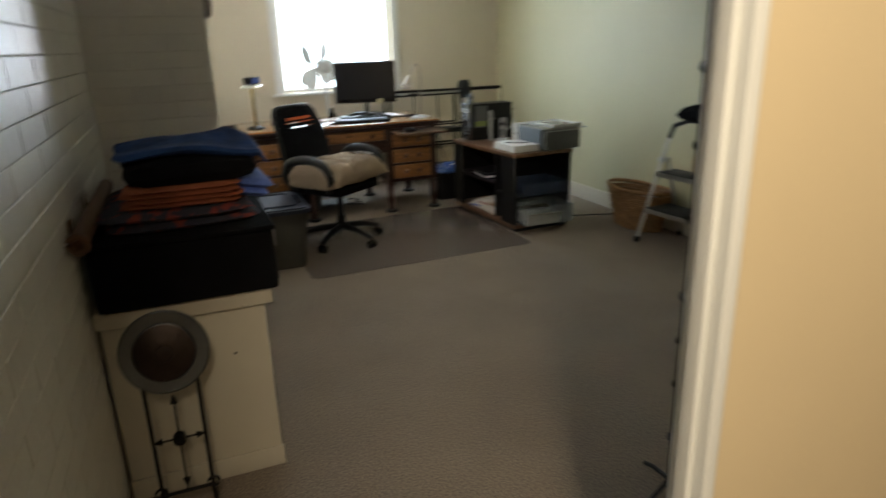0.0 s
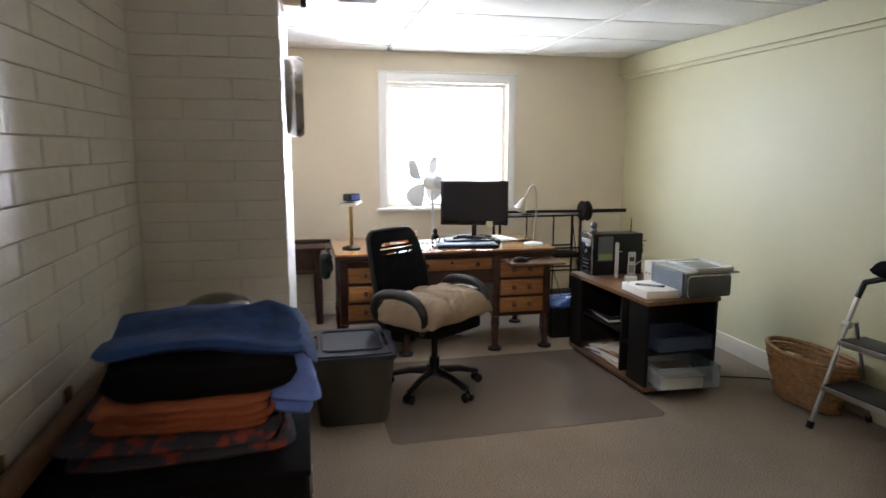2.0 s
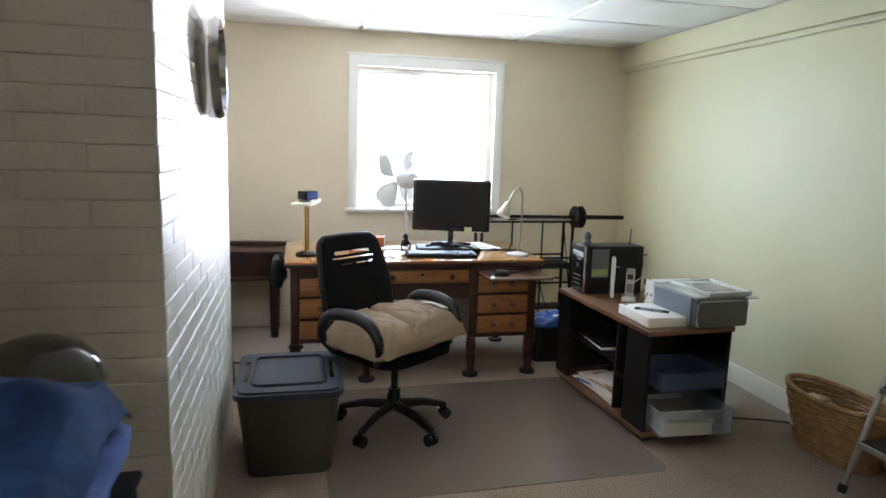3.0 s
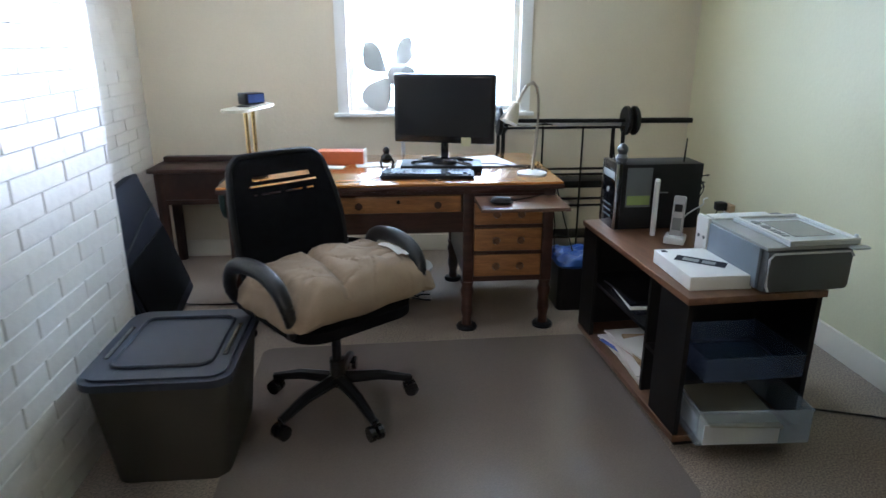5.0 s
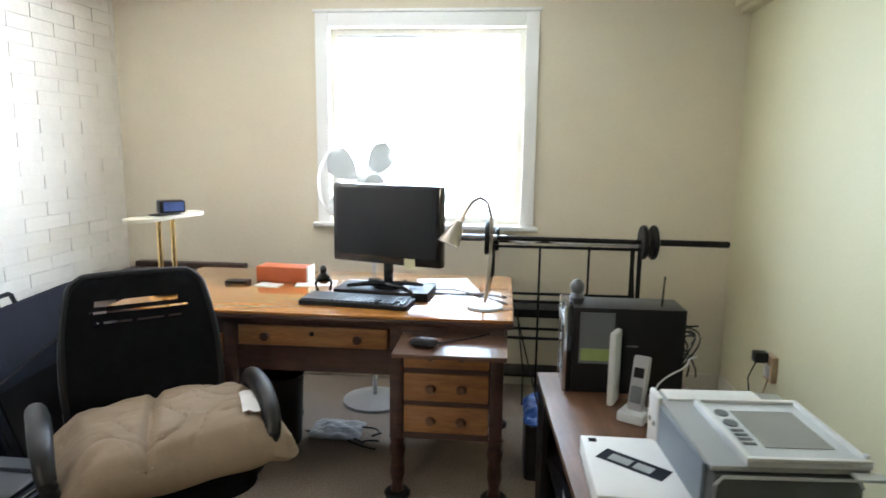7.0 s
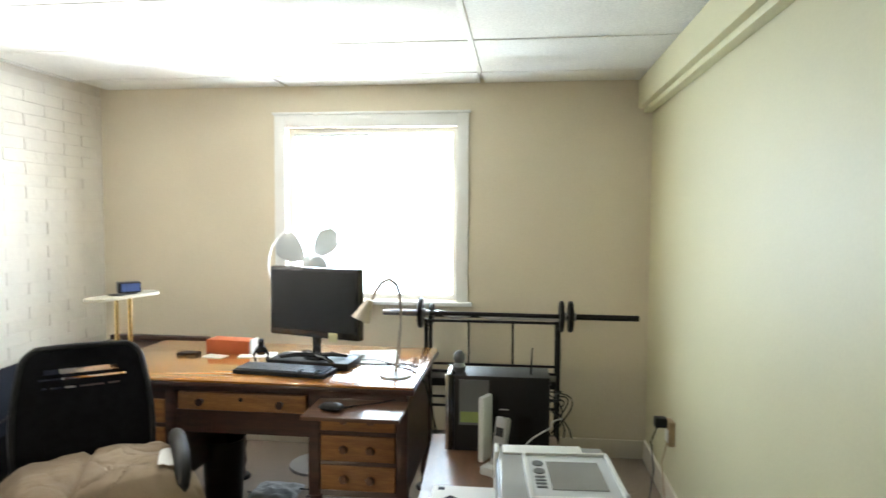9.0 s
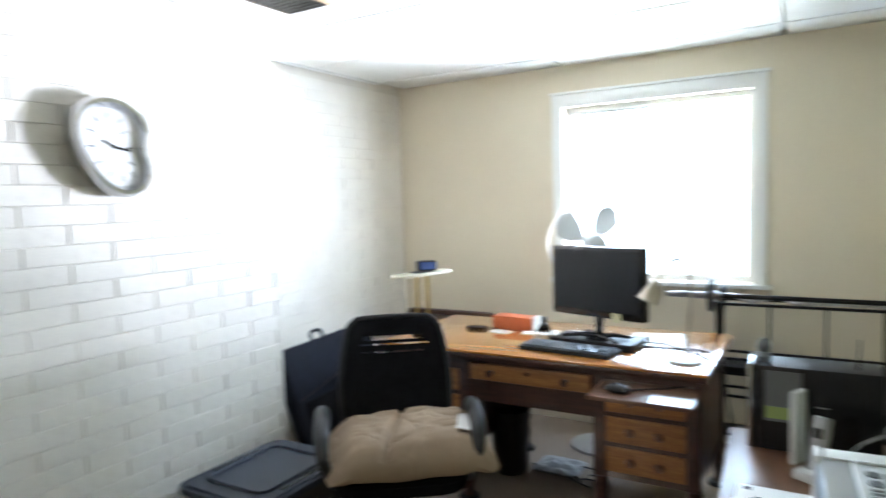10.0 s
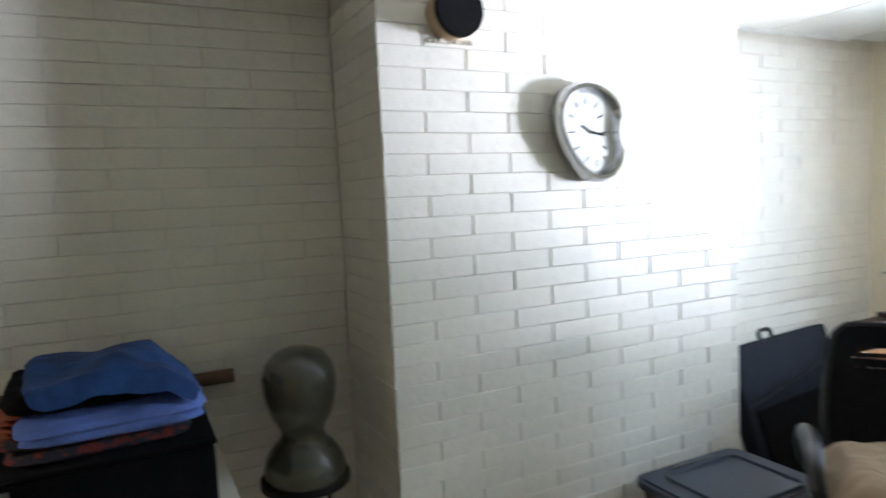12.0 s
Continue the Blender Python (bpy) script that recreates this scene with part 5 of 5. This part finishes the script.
# melted-looking wall clock
def clock():
    d = thing("wall_clock", pose(CH_X + 0.0, 3.455, 1.665), "wavy distorted silver wall clock with roman dial", "clock")
    n = 48

    def outline(scale):
        out = []
        for i in range(n):
            a = 2 * math.pi * i / n
            y, z = 0.146 * math.cos(a), 0.165 * math.sin(a)
            dent = 0.046 * math.exp(-((a - 6.25 if a > 3 else a + 0.03) / 0.42) ** 2)
            lean = -0.20 * z + (0.10 * z * z / 0.165 if z > 0 else 0)
            bulge = 0.012 * math.sin(2 * a + 0.6)
            out.append(((y + bulge) * scale - dent * (scale if scale < 1 else 1) + lean, z * scale))
        return out

    def ring(bm, pts, x):
        return [bm.verts.new((x, y, z)) for y, z in pts]
    bm = bmesh.new()
    loops = [ring(bm, outline(0.97), 0.0), ring(bm, outline(1.06), 0.02), ring(bm, outline(1.07), 0.055), ring(bm, outline(1.0), 0.073), ring(bm, outline(0.92), 0.072), ring(bm, outline(0.84), 0.05), ring(bm, outline(0.82), 0.043)]
    for a, b in zip(loops, loops[1:]):
        for i in range(n):
            bm.faces.new((a[i], a[(i + 1) % n], b[(i + 1) % n], b[i]))
    bmesh.ops.recalc_face_normals(bm, faces=bm.faces)
    part("case", bm, chrome, d)
    bm = bmesh.new()
    bm.faces.new(ring(bm, outline(0.83), 0.044))
    bmesh.ops.recalc_face_normals(bm, faces=bm.faces)
    dial = part("dial", bm, white_plastic, d)
    for i in range(12):
        a = math.pi * i / 6
        y, z = 0.085 * math.sin(a), 0.108 * math.cos(a)
        y += -0.20 * z - (0.025 if i in (2, 3, 4) else 0)
        b2 = bmesh.new()
        box(b2, 0.0, -0.002, -0.012, 0.0012, 0.002, 0.012, 0, pose(0.0447, y, z, -math.degrees(a), 0, 0))
        part("numeral", b2, gloss_black, dial)
    for ln, a, w in ((0.055, 100, 0.004), (0.05, -62, 0.003)):
        b2 = bmesh.new()
        box(b2, 0.0, -w, -0.008, 0.0015, w, ln, 0, pose(0.0472, 0.0, 0.0, -a, 0, 0))
        part("hand", b2, gloss_black, d)
    part("pin", cyl(bmesh.new(), (0.0465, 0, 0), (0.052, 0, 0), 0.006), gloss_black, d)


clock()
vt = thing("stovepipe_cap", pose(CH_X, 2.93, 2.03), "round black stovepipe cover projecting from the brick chimney", "pipe cover")
part("cover", cyl(bmesh.new(), (0.072, 0, 0), (0.092, 0, 0), 0.082, 0.080, 36), black_cloth, vt)
part("sleeve", cyl(bmesh.new(), (0.001, 0, 0), (0.0715, 0, 0), 0.076, 0.076, 36), card_tan, vt)
bm = bmesh.new()
for k in range(9):
    box(bm, 0, -0.004 + 0.018 * (k - 4), -0.085, 0.006 + 0.004 * (k % 3), 0.012 + 0.018 * (k - 4), -0.072, 0.002)
part("mortar_crumbs", bm, cab_cream, vt)
cv = structure("ceiling_vent", box(bmesh.new(), 0.46, 3.83, CZ - 0.012, 0.70, 4.13, CZ - 0.002, 0.002), card_tan, "brown metal ceiling vent grille")
for k in range(9):
    part("slat", box(bmesh.new(), 0.48, 3.855 + 0.03 * k, CZ - 0.02, 0.68, 3.87 + 0.03 * k, CZ - 0.0125, 0.001), tote_grey, cv)

# bricks of the painted walls
CR, BL, BED = 0.0667, 0.3075, 0.002


def brick_mesh(length, seed):
    bm = bmesh.new()
    box(bm, 0, 0, 0, 0.0078, length, CR - BED)
    bmesh.ops.delete(bm, geom=[f for f in bm.faces if f.normal.x < -0.5], context="FACES")
    bmesh.ops.bevel(bm, geom=[e for e in bm.edges if all(v.co.x > 0.005 for v in e.verts)], offset=0.0018, segments=1, affect="EDGES")
    rng = random.Random(seed)
    for v in bm.verts:
        if v.co.x > 0.003:
            v.co += Vector((0.0, rng.uniform(-0.0006, 0.0006), rng.uniform(-0.0004, 0.0004)))
    return mesh_of("brick", bm, brick_paint, False)


BRICKS = {}


def lay(parent, m, width, height, cap=300, keep=lambda y, z: True, head=0.0045):
    """Courses of bricks on a face: m takes (out, along, up) to the world."""
    cells = []
    for r in range(int(height / CR) + 1):
        y = -BL / 2 if r % 2 else 0.0
        while y < width - 0.004:
            a, b = max(0.0, y), min(width, y + BL - head)
            if b - a > 0.02 and r * CR + CR - BED < height:
                cells.append((a, round(b - a, 3), r * CR))
            y += BL
    near = [c for c in cells if keep(c[0], c[2])]
    rest = [c for c in cells if not keep(c[0], c[2])]
    near, rest = near[:cap], rest + near[cap:]
    rng = random.Random(len(cells))
    for a, w, z in near:
        key = (w, rng.randrange(4))
        if key not in BRICKS:
            BRICKS[key] = brick_mesh(w, key[1] + 1)
        ob = new("brick", BRICKS[key])
        ob.parent = parent
        ob.matrix_basis = m @ pose(rng.uniform(-0.0004, 0.0004), a, z, rng.uniform(-0.14, 0.14), rng.uniform(-0.4, 0.4), rng.uniform(-0.06, 0.06))
    if rest:
        bm = bmesh.new()
        for a, w, z in rest:
            jit = rng.uniform(-0.0012, 0.0012)
            box(bm, 0.0 + jit, a, z, 0.0078 + jit, a + w, z + CR - BED)
        tagged(part("brick_courses", bm, brick_paint, parent), kind="stuff").matrix_basis = m


lay(chimney, pose(CH_X - 0.009, CH_Y0, 0), CH_Y1 - CH_Y0, CZ, head=0.0085)
lay(chimney, pose(LX, CH_Y0 + 0.009, 0, 0, 0, -90), CH_X - LX, CZ, cap=120)
lay(wall_west, pose(LX - 0.009, BY, 0), CH_Y0 - BY, CZ, keep=lambda y, z: z > 0.25 and y > 1.75)
lay(wall_west, pose(LX - 0.009, CH_Y1, 0), FY - CH_Y1, CZ, cap=0)
